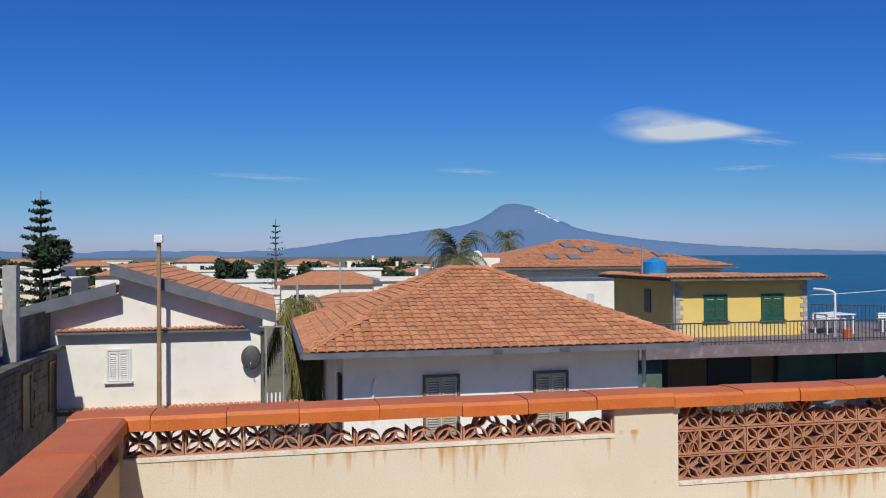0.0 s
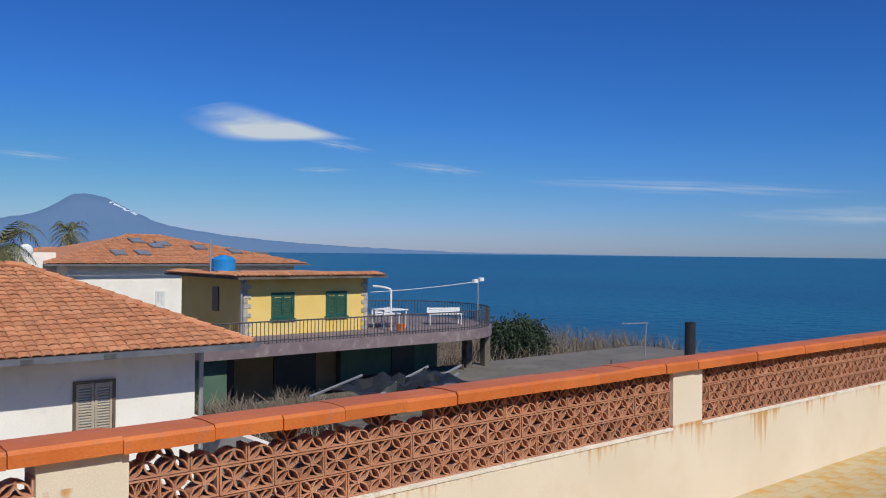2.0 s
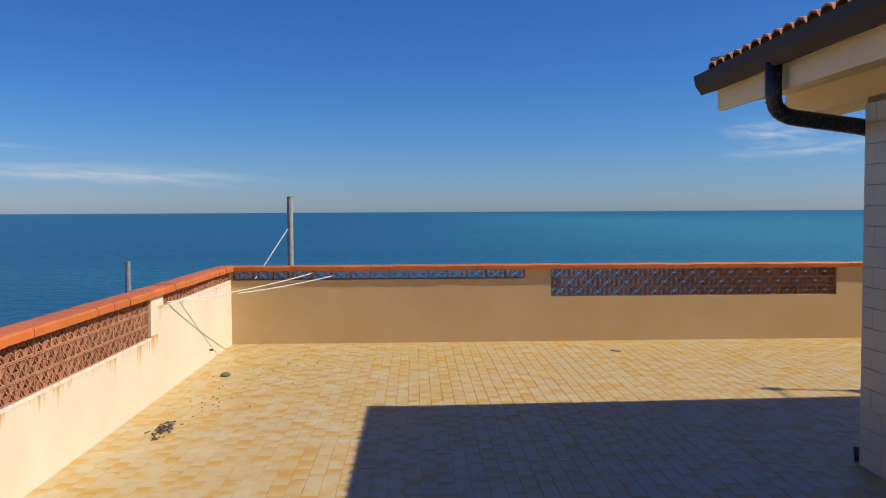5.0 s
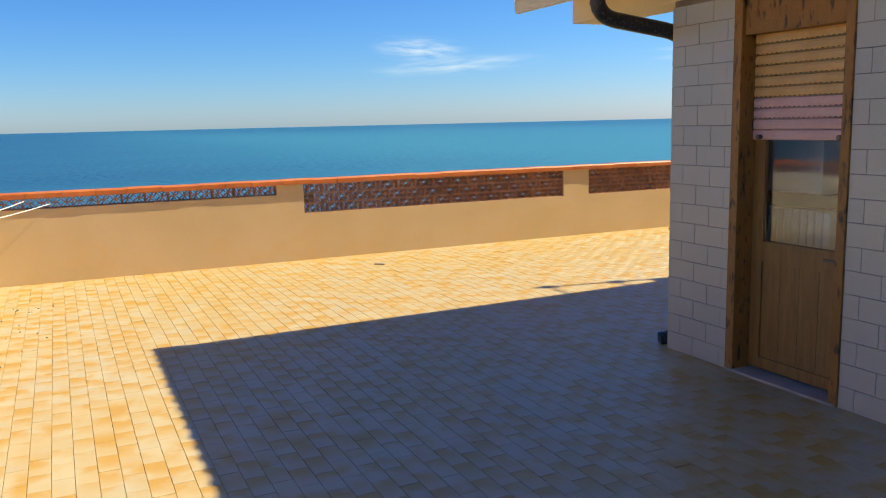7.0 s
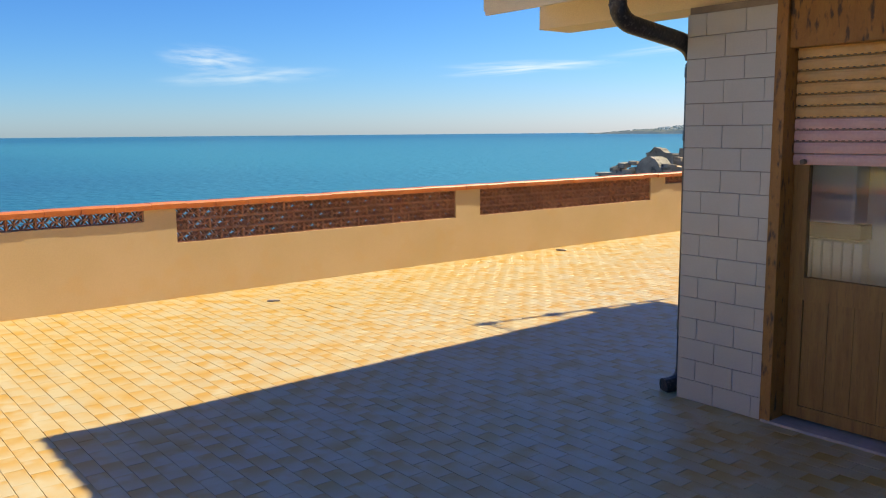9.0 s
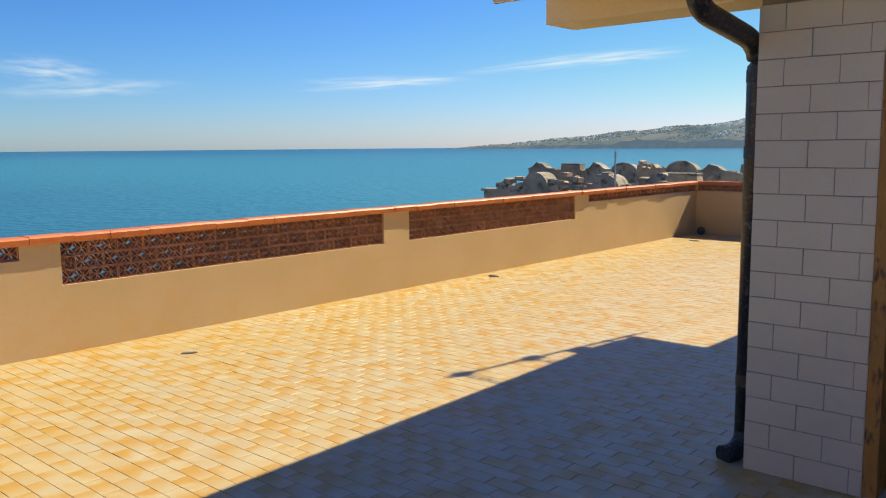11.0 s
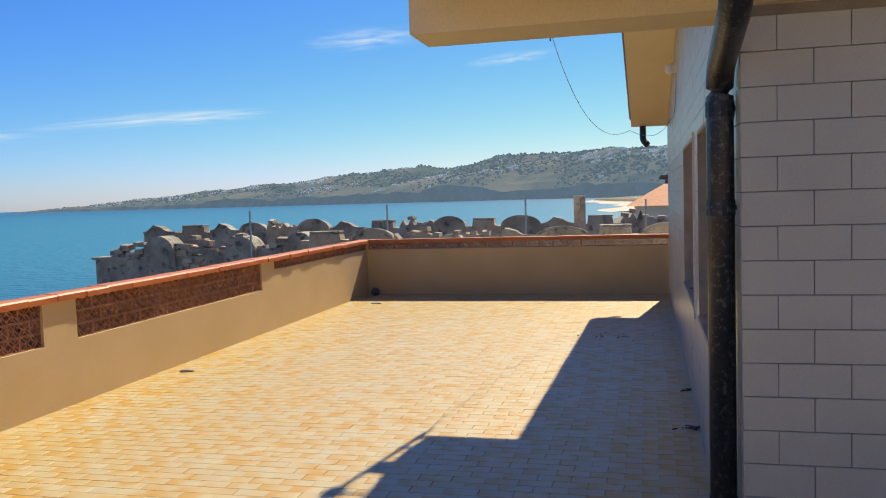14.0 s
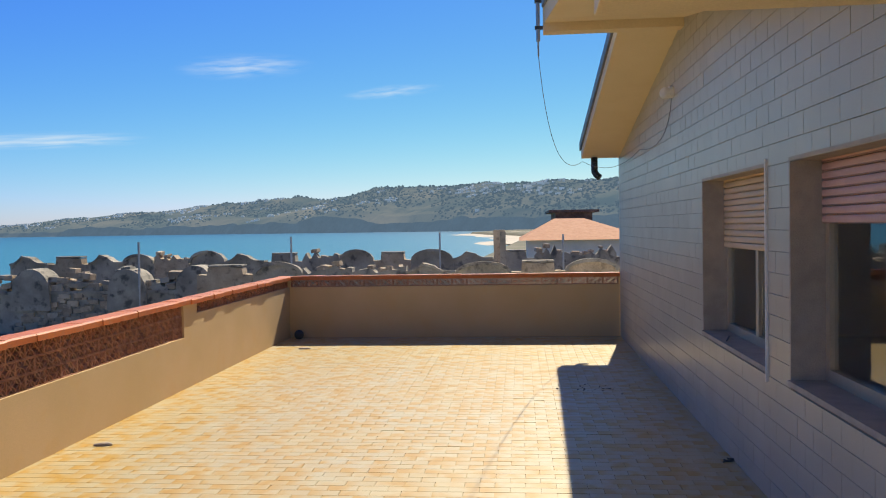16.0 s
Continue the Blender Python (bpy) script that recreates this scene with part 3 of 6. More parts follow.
parapet("wall_north", pose(0, AY, 0), BX - LX + 0.30, LX - 0.15, [(LX + 0.01, 1.93, HIGH), (2.24, 5.59, LOW), (5.91, 9.46, LOW), (9.82, 12.56, HIGH)], M_CREAM,
        broken=[(0, 0, 0.5, 2.0), (1, 2, 2.2, 3.6)], cop=(LX - 0.195, BX + 0.195))
# east, south and west take the darker shaded tone, north the sunlit cream
parapet("wall_east", pose(BX, 0, 0, 0, 0, -90), AY - CY - 0.002, -AY + 0.001, [(-AY + 0.02, -0.56, HIGH), (-0.24, 3.39, LOW), (3.80, 7.36, LOW), (7.73, 11.49, HIGH)], M_TAN_SHADED,
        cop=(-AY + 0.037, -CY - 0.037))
parapet("wall_south", pose(0, CY, 0, 0, 0, 180), BX - EX + 0.15, -BX - 0.15, [(-BX + 0.02, -EX - 0.02, HIGH)], M_TAN_SHADED, cop=(-BX - 0.195, -EX + 0.0))
parapet("wall_west", pose(LX, 0, 0, 0, 0, 90), AY - NY - 0.002, NY + 0.001, [(NY + 0.3, AY - 0.02, HIGH)], M_TAN_SHADED, cop=(NY, AY - 0.037))

# body of the building under the terrace
bm = bmesh.new()
prism(bm, [(LX - 0.10, CY - 0.10), (BX + 0.10, CY - 0.10), (BX + 0.10, AY + 0.10), (LX - 0.10, AY + 0.10)], "z", -5.2, -0.302)
one("lower_storey", bm, M_WHITE, "plain rendered storey below the roof terrace", "wall", "structure")

# ---- roof-top house ----
RIDGE_Y, RIDGE_Z = -6.42, 3.56
N_EAVE, N_Z, S_EAVE, S_Z = -0.42, 2.42, -11.45, 2.70
HX0 = LX


def soffit(y):
    return N_Z + (RIDGE_Z - N_Z) * (y - N_EAVE) / (RIDGE_Y - N_EAVE) if y > RIDGE_Y else S_Z + (RIDGE_Z - S_Z) * (y - S_EAVE) / (RIDGE_Y - S_EAVE)


DOOR = (6.05, 6.87, 2.45)
WINS = [(-5.74, -3.94), (-3.52, -1.71)]
WZ0, WZ1 = 0.785, 2.067
house_north = thing("wall_house_north", "house wall clad in pale glazed tiles with a door", "wall", kind="structure")
boxes("wall_body", M_WGROUT, house_north, (HX0, DOOR[0], NY - 0.25, NY - 0.008, -0.01, 2.335), (DOOR[1], EX - 0.008, NY - 0.25, NY - 0.008, -0.01, 2.335))
house_east = thing("wall_house_east", "gable wall clad in pale glazed tiles with two windows", "wall", kind="structure")
bm = bmesh.new()
_x0, _x1 = EX - 0.25, EX - 0.008
box(bm, _x0, _x1, CY + 0.005, NY - 0.252, -0.01, WZ0)
for a, b in ((CY + 0.005, WINS[0][0]), (WINS[0][1], WINS[1][0]), (WINS[1][1], NY - 0.252)):
    box(bm, _x0, _x1, a, b, WZ0, WZ1)
prism(bm, [(CY + 0.005, WZ1), (NY - 0.252, WZ1), (NY - 0.252, 2.335), (NY - 0.40, 2.335), (NY - 0.40, soffit(NY - 0.4)), (RIDGE_Y, RIDGE_Z), (CY + 0.005, soffit(S_EAVE))], "x", _x0, _x1)
part("wall_body", bm, M_WGROUT, house_east)
tagged(boxes("wall_house_back", M_WHITE, None, (HX0, EX - 0.252, CY - 0.0, CY + 0.2, 0, 2.6), (HX0, HX0 + 0.2, CY + 0.202, NY - 0.252, 0, 2.3)), "plain rear walls of the roof-top house", "wall", kind="structure")
tagged(boxes("floor_inside", M_REVEAL, None, (HX0 + 0.2, EX - 0.252, CY + 0.2, NY - 0.252, -0.05, 0.0)), "stone floor inside the house", "floor", kind="structure")
tagged(boxes("wall_inside", M_WHITE, None, (5.2, 5.3, -4.2, NY - 0.252, 0, 2.3), (6.45, EX - 0.252, -1.70, -1.60, 0, 2.3)), "white plastered inner walls", "wall", kind="structure")
tagged(boxes("ceiling", M_WHITE, None, (HX0 + 0.2, EX - 0.252, CY + 0.2, NY - 0.252, 2.336, 2.40)), "white ceiling inside the house", "ceiling", kind="structure")

roof = thing("roof", "low gabled roof with clay tiles and cream soffit", "roof", kind="structure")
TH = 0.17
bm = bmesh.new()
prism(bm, [(N_EAVE, N_Z), (RIDGE_Y, RIDGE_Z), (RIDGE_Y, RIDGE_Z + TH), (N_EAVE, N_Z + TH)], "x", HX0 - 0.5, 8.69)
part("slab", bm, M_SOFFIT, roof)
bm = bmesh.new()
prism(bm, [(RIDGE_Y - 0.002, RIDGE_Z - 0.0), (S_EAVE, S_Z), (S_EAVE, S_Z + TH), (RIDGE_Y - 0.002, RIDGE_Z + TH)], "x", HX0 - 0.5, 8.0)
part("slab", bm, M_SOFFIT, roof)
boxes("beam", M_SOFFIT, roof, (HX0, 8.71, -1.27, -0.96, 2.34, 2.52), label="cream cantilevered eave beam", bevel=0.004)
boxes("beam", M_SOFFIT, roof, (EX - 0.2, 8.70, -6.58, -6.422, 3.48, 3.90), label="cream ridge beam", bevel=0.004)
boxes("fascia_board", M_SOFFIT, roof, (HX0 - 0.5, 8.68, -0.45, -0.424, 2.395, 2.57))
# verge flashings
bm = bmesh.new()
prism(bm, [(N_EAVE + 0.05, N_Z + 0.13), (RIDGE_Y, RIDGE_Z + 0.14), (RIDGE_Y, RIDGE_Z + TH + 0.13), (N_EAVE + 0.05, N_Z + TH + 0.22)], "x", 8.692, 8.715)
part("verge_flashing", bm, M_GREYMET, roof)
bm = bmesh.new()
prism(bm, [(RIDGE_Y, RIDGE_Z + 0.12), (S_EAVE, S_Z + 0.12), (S_EAVE, S_Z + TH + 0.07), (RIDGE_Y, RIDGE_Z + TH + 0.07)], "x", 8.003, 8.028)
part("verge_flashing", bm, M_GREYMET, roof)
# tiles
_vn = Vector((0, RIDGE_Y - N_EAVE, RIDGE_Z - N_Z))
_vs = Vector((0, RIDGE_Y - S_EAVE, RIDGE_Z - S_Z))
_bar = barrel_piece("roof_tile", 0.155, 0.37, 0.055, M_ROOFP)
_n = roof_poses((8.66, N_EAVE + 0.08, N_Z + TH + 0.085), (-1, 0, 0), _vn, 9.3, _vn.length, 0.16, 0.32, lambda a, b: True)
_s = roof_poses((HX0 - 0.5, S_EAVE - 0.05, S_Z + TH - 0.005), (1, 0, 0), _vs, 8.4, _vs.length, 0.16, 0.32, lambda a, b: True)
OWN_ROOF = (_bar, _n + _s)
boxes("ridge_cap", M_ROOF, roof, (HX0 - 0.5, 8.0, RIDGE_Y - 0.12, RIDGE_Y + 0.12, RIDGE_Z + TH + 0.0, RIDGE_Z + TH + 0.075), bevel=0.03)

# gutter and downpipe
gutter = thing("gutter", "dark brown metal gutter along the eave", "gutter")
bm = bmesh.new()
prism(bm, [(-0.42, 2.56), (-0.32, 2.53), (-0.27, 2.60), (-0.255, 2.675), (-0.27, 2.675), (-0.285, 2.605), (-0.33, 2.545), (-0.42, 2.575)], "x", HX0 - 0.5, 8.76)
part("trough", bm, M_GUTTER, gutter)
bm = bmesh.new()
prism(bm, [(-0.42, 2.56), (-0.32, 2.53), (-0.27, 2.60), (-0.255, 2.675), (-0.42, 2.69)], "x", 8.761, 8.77)
part("end_cap", bm, M_GUTTER, gutter)
pipe = thing("downpipe", "weathered black downpipe with bends at the house corner", "downpipe")
bm = bmesh.new()
tube(bm, [(7.505, -0.34, 2.56), (7.505, -0.34, 2.36)] + bezier((7.505, -0.34, 2.36), (7.505, -0.34, 2.235), (7.505, -0.48, 2.215), 6)[1:] +
     [(7.50, -0.89, 2.16)] + bezier((7.50, -0.89, 2.16), (7.50, -1.055, 2.135), (7.50, -1.06, 2.03), 6)[1:] + [(7.50, -1.06, 0.12)], 0.052, 14)
part("pipe", bm, M_BLACK, pipe, smooth=True)
for z in (1.98, 1.60, 0.42):
    bm = bmesh.new()
    cyl(bm, (7.50, -1.06, z - 0.03), (7.50, -1.06, z + 0.03), 0.0555, n=14)
    box(bm, 7.43, 7.50, -1.07, -1.05, z - 0.01, z + 0.01)
    part("collar", bm, M_BLACK, pipe)
bm = bmesh.new()
tube(bm, bezier((7.50, -1.06, 0.14), (7.50, -1.06, 0.03), (7.56, -0.93, 0.03), 5), 0.053, 12)
part("shoe", bm, M_BLACK, pipe)
pipe2 = thing("downpipe", "short black pipe outlet under the far eave", "downpipe")
bm = bmesh.new()
tube(bm, [(7.82, -11.3, 2.70), (7.82, -11.3, 2.52)] + bezier((7.82, -11.3, 2.52), (7.82, -11.3, 2.45), (7.75, -11.25, 2.40), 4), 0.05, 12)
part("pipe", bm, M_BLACK, pipe2, smooth=True)

# door
door = thing("door_1", "weathered brown wooden door with roller shutter half down and glass pane", "door", kind="structure")
dx0, dx1 = DOOR[0], DOOR[1]
for nm, s in (("frame", (dx1 - 0.055, dx1 + 0.01, NY - 0.16, NY + 0.012, 0, 2.335)), ("frame", (dx0 - 0.01, dx0 + 0.045, NY - 0.16, NY + 0.012, 0, 2.335))):
    boxes(nm, M_RUSTWOOD, door, s, label="peeling brown painted frame", bevel=0.006)
boxes("shutter_box", M_RUSTWOOD, door, (dx0 + 0.045, dx1 - 0.055, NY - 0.14, NY - 0.015, 2.06, 2.335), bevel=0.005)
zs = 1.44


def shutter_slat(parent, axis, lo, hi, face, z, pitch, sign, material, label, slots=True):
    """One curved roller-shutter slat with a row of small light slots along its lower lip."""
    bm = bmesh.new()
    h = pitch
    prism(bm, [(face - sign * 0.007, z + 0.002), (face, z + 0.005), (face + sign * 0.004, z + h * 0.35), (face + sign * 0.004, z + h * 0.7), (face, z + h * 0.92), (face - sign * 0.007, z + h * 0.995)], axis, lo, hi)
    slat = part("shutter_slat", bm, material, parent, label)
    if slots:
        bm = bmesh.new()
        n = int((hi - lo) / 0.034)
        for k in range(n):
            a = lo + (k + 0.3) * (hi - lo) / n
            s = (a, a + 0.016, face - 0.001, face + 0.0016, z + 0.0045, z + 0.009)
            if axis == "y":
                s = (face - 0.001, face + 0.0016, a, a + 0.016, z + 0.0045, z + 0.009)
            box(bm, *s)
        part("slots", bm, M_DARK, slat, "row of dark slots", kind="stuff")
    return slat


for k in range(10):
    pink = k < 4
    shutter_slat(door, "x", dx0 + 0.05, dx1 - 0.06, NY - 0.100, zs + k * 0.0625, 0.0625, 1, M_SHUT_P if pink else M_SHUT_O, "faded pink slat" if pink else "orange-brown slat", k > 1)
for x in (dx0 + 0.12, dx1 - 0.13):
    bm = bmesh.new()
    cyl(bm, (x, NY - 0.09, zs + 0.02), (x, NY - 0.06, zs + 0.02), 0.014, n=8)
    part("shutter_stop", bm, M_FRAME_BR, door)
lf = boxes("leaf", M_WOOD, door, (dx0 + 0.05, dx0 + 0.115, NY - 0.155, NY - 0.115, 0.03, 2.0), (dx1 - 0.145, dx1 - 0.06, NY - 0.155, NY - 0.115, 0.03, 2.0), (dx0 + 0.115, dx1 - 0.145, NY - 0.155, NY - 0.115, 0.70, 0.83),
           (dx0 + 0.115, dx1 - 0.145, NY - 0.155, NY - 0.115, 0.03, 0.10), bevel=0.003)
for k in range(4):
    w = (dx1 - dx0 - 0.26) / 4
    x = dx0 + 0.115 + k * w
    boxes("panel_board", M_WOOD, lf, (x + 0.0008, x + w - 0.0008, NY - 0.147, NY - 0.125, 0.10, 0.70), bevel=0.0025)
gl = boxes("pane", M_GLASS, lf, (dx0 + 0.116, dx1 - 0.146, NY - 0.137, NY - 0.133, 0.83, 1.50), label="clear dusty glass pane")
gl.visible_shadow = False
bm = bmesh.new()
cyl(bm, (dx0 + 0.085, NY - 0.115, 0.78), (dx0 + 0.085, NY - 0.075, 0.78), 0.011, n=8)
box(bm, dx0 + 0.08, dx0 + 0.19, NY - 0.083, NY - 0.07, 0.772, 0.788, bevel=0.003)
part("handle", bm, M_FRAME_BR, lf, "tarnished lever handle")
boxes("threshold", M_REVEAL, door, (dx0, dx1, NY - 0.25, NY + 0.02, -0.008, 0.015), label="worn stone threshold", bevel=0.004)
# seen through the pane
rad = thing("radiator", "white ribbed radiator standing inside the room", "radiator", (6.62, -1.52, 0))
for k in range(9):
    boxes("rib", M_WHITEMET, rad, (k * 0.06 + 0.005, k * 0.06 + 0.055, -0.05, 0.05, 0.12, 0.98), bevel=0.012)
boxes("foot", M_WHITEMET, rad, (0.02, 0.05, -0.06, 0.06, 0, 0.12))
boxes("foot", M_WHITEMET, rad, (0.47, 0.50, -0.06, 0.06, 0, 0.12))
boil = thing("boiler", "white wall-hung boiler inside the room", "boiler", (6.66, -1.52, 1.05))
boxes("cabinet", M_WHITEMET, boil, (0, 0.5, -0.075, 0.09, 0.04, 0.78), bevel=0.02)
boxes("display", M_GREEN, boil, (0.24, 0.34, 0.09, 0.096, 0.40, 0.44), label="small green display")
boxes("tray", M_FRAME_BR, boil, (-0.03, 0.51, -0.07, 0.07, -0.05, 0.036), label="brown shelf under the boiler")

# windows in the gable wall
for i, (a, b) in enumerate(WINS):
    win = thing("window_%d" % (i + 1), "window with stone reveal, roller shutter partly down and aluminium frame", "window", kind="structure")
    xo, xi = EX + 0.004, EX - 0.25
    for nm, s in (("window_sill", (xi, xo + 0.012, a + 0.001, b - 0.001, WZ0 - 0.001, WZ0 + 0.03)), ("reveal", (xi, xo, a + 0.0, a + 0.022, WZ0 + 0.031, WZ1 - 0.001)), ("reveal", (xi, xo, b - 0.022, b, WZ0 + 0.031, WZ1 - 0.001)), ("lintel", (xi, xo, a + 0.022, b - 0.022, WZ1 - 0.022, WZ1 - 0.001))):
        boxes(nm, M_REVEAL, win, s, bevel=0.002)
    boxes("edge_strip", M_WHITEMET, win, (EX - 0.004, EX + 0.016, b - 0.002, b + 0.012, WZ0 - 0.06, WZ1 + 0.02), label="pale metal edge strip")
    fx0, fx1 = EX - 0.235, EX - 0.185
    fr = boxes("window_frame", M_ALU, win, (fx0, fx1, a + 0.023, a + 0.08, WZ0 + 0.03, WZ1 - 0.023), (fx0, fx1, b - 0.08, b - 0.023, WZ0 + 0.03, WZ1 - 0.023), (fx0, fx1, a + 0.08, b - 0.08, WZ0 + 0.03, WZ0 + 0.10),
               (fx0, fx1, (a + b) / 2 - 0.035, (a + b) / 2 + 0.035, WZ0 + 0.10, WZ1 - 0.023), bevel=0.004)
    for p, q in ((a + 0.08, (a + b) / 2 - 0.035), ((a + b) / 2 + 0.035, b - 0.08)):
        g = boxes("pane", M_GLASS, win, (fx0 + 0.02, fx0 + 0.024, p, q, WZ0 + 0.10, WZ1 - 0.03))
        g.visible_shadow = False
    z0 = 1.50 if i == 0 else 1.69
    k = 0
    while z0 + k * 0.048 < WZ1 - 0.03:
        z = z0 + k * 0.048
        shutter_slat(win, "y", a + 0.03, b - 0.03, fx1 + 0.017, z, 0.048, 1, M_SHUT_B if i == 0 else M_SHUT_P, "beige slat" if i == 0 else "faded pink slat", i == 1)
        k += 1
bar = one("iron_rod", (lambda b: (cyl(b, (EX - 0.1, -5.3, WZ0 + 0.038), (EX - 0.02, -5.05, WZ0 + 0.038), 0.006, n=6), b)[1])(bmesh.new()), M_CABLE, "short rusty rod lying on the window sill", "rod")

# fittings on the gable
lamp = thing("outdoor_lamp", "round white wall lamp under the eave", "lamp", (EX, -7.0, 2.98))
bm = bmesh.new()
cyl(bm, (0, 0, 0), (0.04, 0, 0), 0.06, n=14)
part("base", bm, M_WHITEMET, lamp)
bm = bmesh.new()
bmesh.ops.create_uvsphere(bm, u_segments=14, v_segments=8, radius=0.06, matrix=Matrix.Translation((0.07, 0, -0.01)))
part("globe", bm, M_WHITEMET, lamp, smooth=True)
bm = bmesh.new()
tube(bm, bezier((8.75, -6.7, 3.4), (8.55, -9.2, 2.2), (8.02, -11.0, 2.62), 14) + bezier((8.02, -11.0, 2.62), (7.60, -10.6, 2.35), (EX + 0.01, -9.2, 2.62), 8)[1:] + bezier((EX + 0.01, -9.2, 2.62), (EX + 0.01, -7.2, 2.4), (EX + 0.01, -7.02, 2.94), 8)[1:], 0.0035, 5)
one("cable", bm, M_CABLE, "thin grey cable looping from antenna to wall lamp", "cable")
ant = thing("antenna", "television antenna on a steel mast at the gable", "antenna", (8.745, -6.60, 3.29))
bm = bmesh.new()
cyl(bm, (0, 0, 0.0), (0, 0, 0.14), 0.009, n=6)
cyl(bm, (0, 0, 0.14), (0, 0, 2.28), 0.019, n=8)
part("mast", bm, M_STEEL, ant)
boxes("bracket", M_RAIL, ant, (-0.045, 0.03, -0.02, 0.02, 0.25, 0.28))
boxes("bracket", M_RAIL, ant, (-0.045, 0.03, -0.02, 0.02, 0.50, 0.53))
boxes("amplifier", M_RAIL, ant, (-0.20, 0.02, 0.02, 0.14, 0.80, 0.93), label="small dark mast amplifier", bevel=0.01)
for z, l in ((1.43, 0.42), (2.15, 0.55)):
    bm = bmesh.new()
    cyl(bm, (-l, 0.0, z), (0.08, 0.0, z), 0.012, n=6)
    part("boom", bm, M_STEEL, ant)
    boxes("clamp", M_RAIL, ant, (-0.05, 0.05, -0.05, 0.05, z - 0.05, z + 0.05), bevel=0.008)
    for k in range(4):
        x = -l + 0.03 + k * l / 4
        bm = bmesh.new()
        cyl(bm, (x, -0.10, z), (x, 0.10, z), 0.004, n=5)
        part("element", bm, M_STEEL, ant)

# poles behind the parapets
for nm, lab, p, top, r, mt in (("utility_pole", "grey concrete utility pole by the shore", (40.0, 7.57), 2.3, 0.135, M_POLE), ("utility_pole", "grey post by the shore", (40.1, 14.9), -0.6, 0.13, M_STEEL), ("flue_pipe", "black flue pipe rising from the flat roof", (21.5, 14.5), -0.26, 0.15, M_BLACK)):
    po = thing(nm, lab, nm.replace("_", " "), (*p, -5.2 if p[0] > 30 else -3.0))
    top += 0.6 if p[0] > 30 else -1.6
    bm = bmesh.new()
    cyl(bm, (0, 0, 0), (0, 0, top + 4.6), r, n=12)
    part("shaft", bm, mt, po)
    bm = bmesh.new()
    cyl(bm, (0, 0, top + 4.6), (0, 0, top + 4.62), r * 1.1, r * 0.7, n=12)
    part("cap", bm, mt, po)
bm = bmesh.new()
tube(bm, [(40.0, 7.57, 1.0), (36.5, 11.0, -4.9)], 0.03, 5)
one("guy_wire", bm, M_CORD, "pale guy wire from the pole to the ground", "wire")
for a, b in (((9.9, AY - 0.005, 0.82), (BX - 0.005, 3.19, 0.88)), ((10.3, AY - 0.005, 0.80), (BX - 0.005, 2.95, 0.84))):
    bm = bmesh.new()
    mid = (Vector(a) + Vector(b)) / 2 - Vector((0, 0, 0.07))
    tube(bm, bezier(a, mid, b, 10), 0.005, 5)
    one("clothes_line", bm, M_CORD, "white clothes line slack across the parapet corner", "line", group="clothes lines")


# ---- ground, sea, distance ----
COAST = [(60, 5000), (2300, 4300), (260, 470), (62, 110), (46, 45), (42, -16), (26, -26), (20, -110), (8, -400), (4, -640), (60, -900), (20, -1200), (-300, -1400)]
bm = bmesh.new()
_edge = [bm.verts.new((x, y, -5.2)) for x, y in COAST]
_back = [bm.verts.new((-4000, 5000, -5.2)), bm.verts.new((-4000, -1400, -5.2))]
bm.faces.new(_edge + [_back[1], _back[0]])
_low = [bm.verts.new((x + 6, y, -9.5)) for x, y in COAST]
for i in range(len(COAST) - 1):
    bm.faces.new((_edge[i], _edge[i + 1], _low[i + 1], _low[i]))
one("ground", bm, M_LAND, "flat coastal land with dry grass and soil", "ground", "structure")
bm = bmesh.new()
prism(bm, [(-4900, -4900), (4900, -4900), (4900, 4990), (-4900, 4990)], "z", -9.2, -8.0)
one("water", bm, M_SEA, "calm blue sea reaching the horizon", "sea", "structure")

# unseen pale slab, added to bounce sunlight up onto the shaded house walls
tagged(boxes("bounce_slab", M_POLE, None, (LX - 0.1, 11.0, AY + 0.3, 18.2, -5.2 + 0.004, -5.2 + 0.06)), "unseen pale slab added to bounce light onto the house walls", "yard", kind="structure")

# beach strip
bm = bmesh.new()
for a, b in zip(COAST[8:11], COAST[9:12]):
    n = 10
    for k in range(n):
        p, q = Vector(a).lerp(Vector(b), k / n), Vector(a).lerp(Vector(b), (k + 1) / n)
        vs = [bm.verts.new(v) for v in ((p.x - 40, p.y, -5.1), (q.x - 40, q.y, -5.1), (q.x + 26 + 6 * math.sin(k), q.y, -8.2), (p.x + 26 + 6 * math.sin(k - 1), p.y, -8.2))]
        bm.faces.new(vs)
one("beach", bm, M_SAND, "pale sandy beach along the bay", "beach", "structure")


def fbm(x, y, s):
    return noise.fractal(Vector((x * s, y * s, 0.7)), 0.9, 2.0, 5)


# headland across the bay: shore point, height of its crest
SHORE = [(2150, -2400, 3), (1750, -2200, 36), (1330, -2050, 64), (1000, -1980, 78), (750, -1900, 92), (480, -1720, 102), (250, -1600, 106), (80, -1450, 104), (-65, -1300, 104), (-250, -1250, 112), (-500, -1200, 110), (-1000, -1150, 90)]


def along(t):
    i = min(int(t), len(SHORE) - 2)
    f = t - i
    f = f * f * (3 - 2 * f) * 0.3 + f * 0.7
    return [a + (b - a) * f for a, b in zip(SHORE[i], SHORE[i + 1])]


N, K = 240, 16
PROFILE = [0.0, 0.02, 0.16, 0.30, 0.36, 0.44, 0.50, 0.58, 0.64, 0.72, 0.78, 0.86, 0.92, 0.97, 1.0, 0.95]


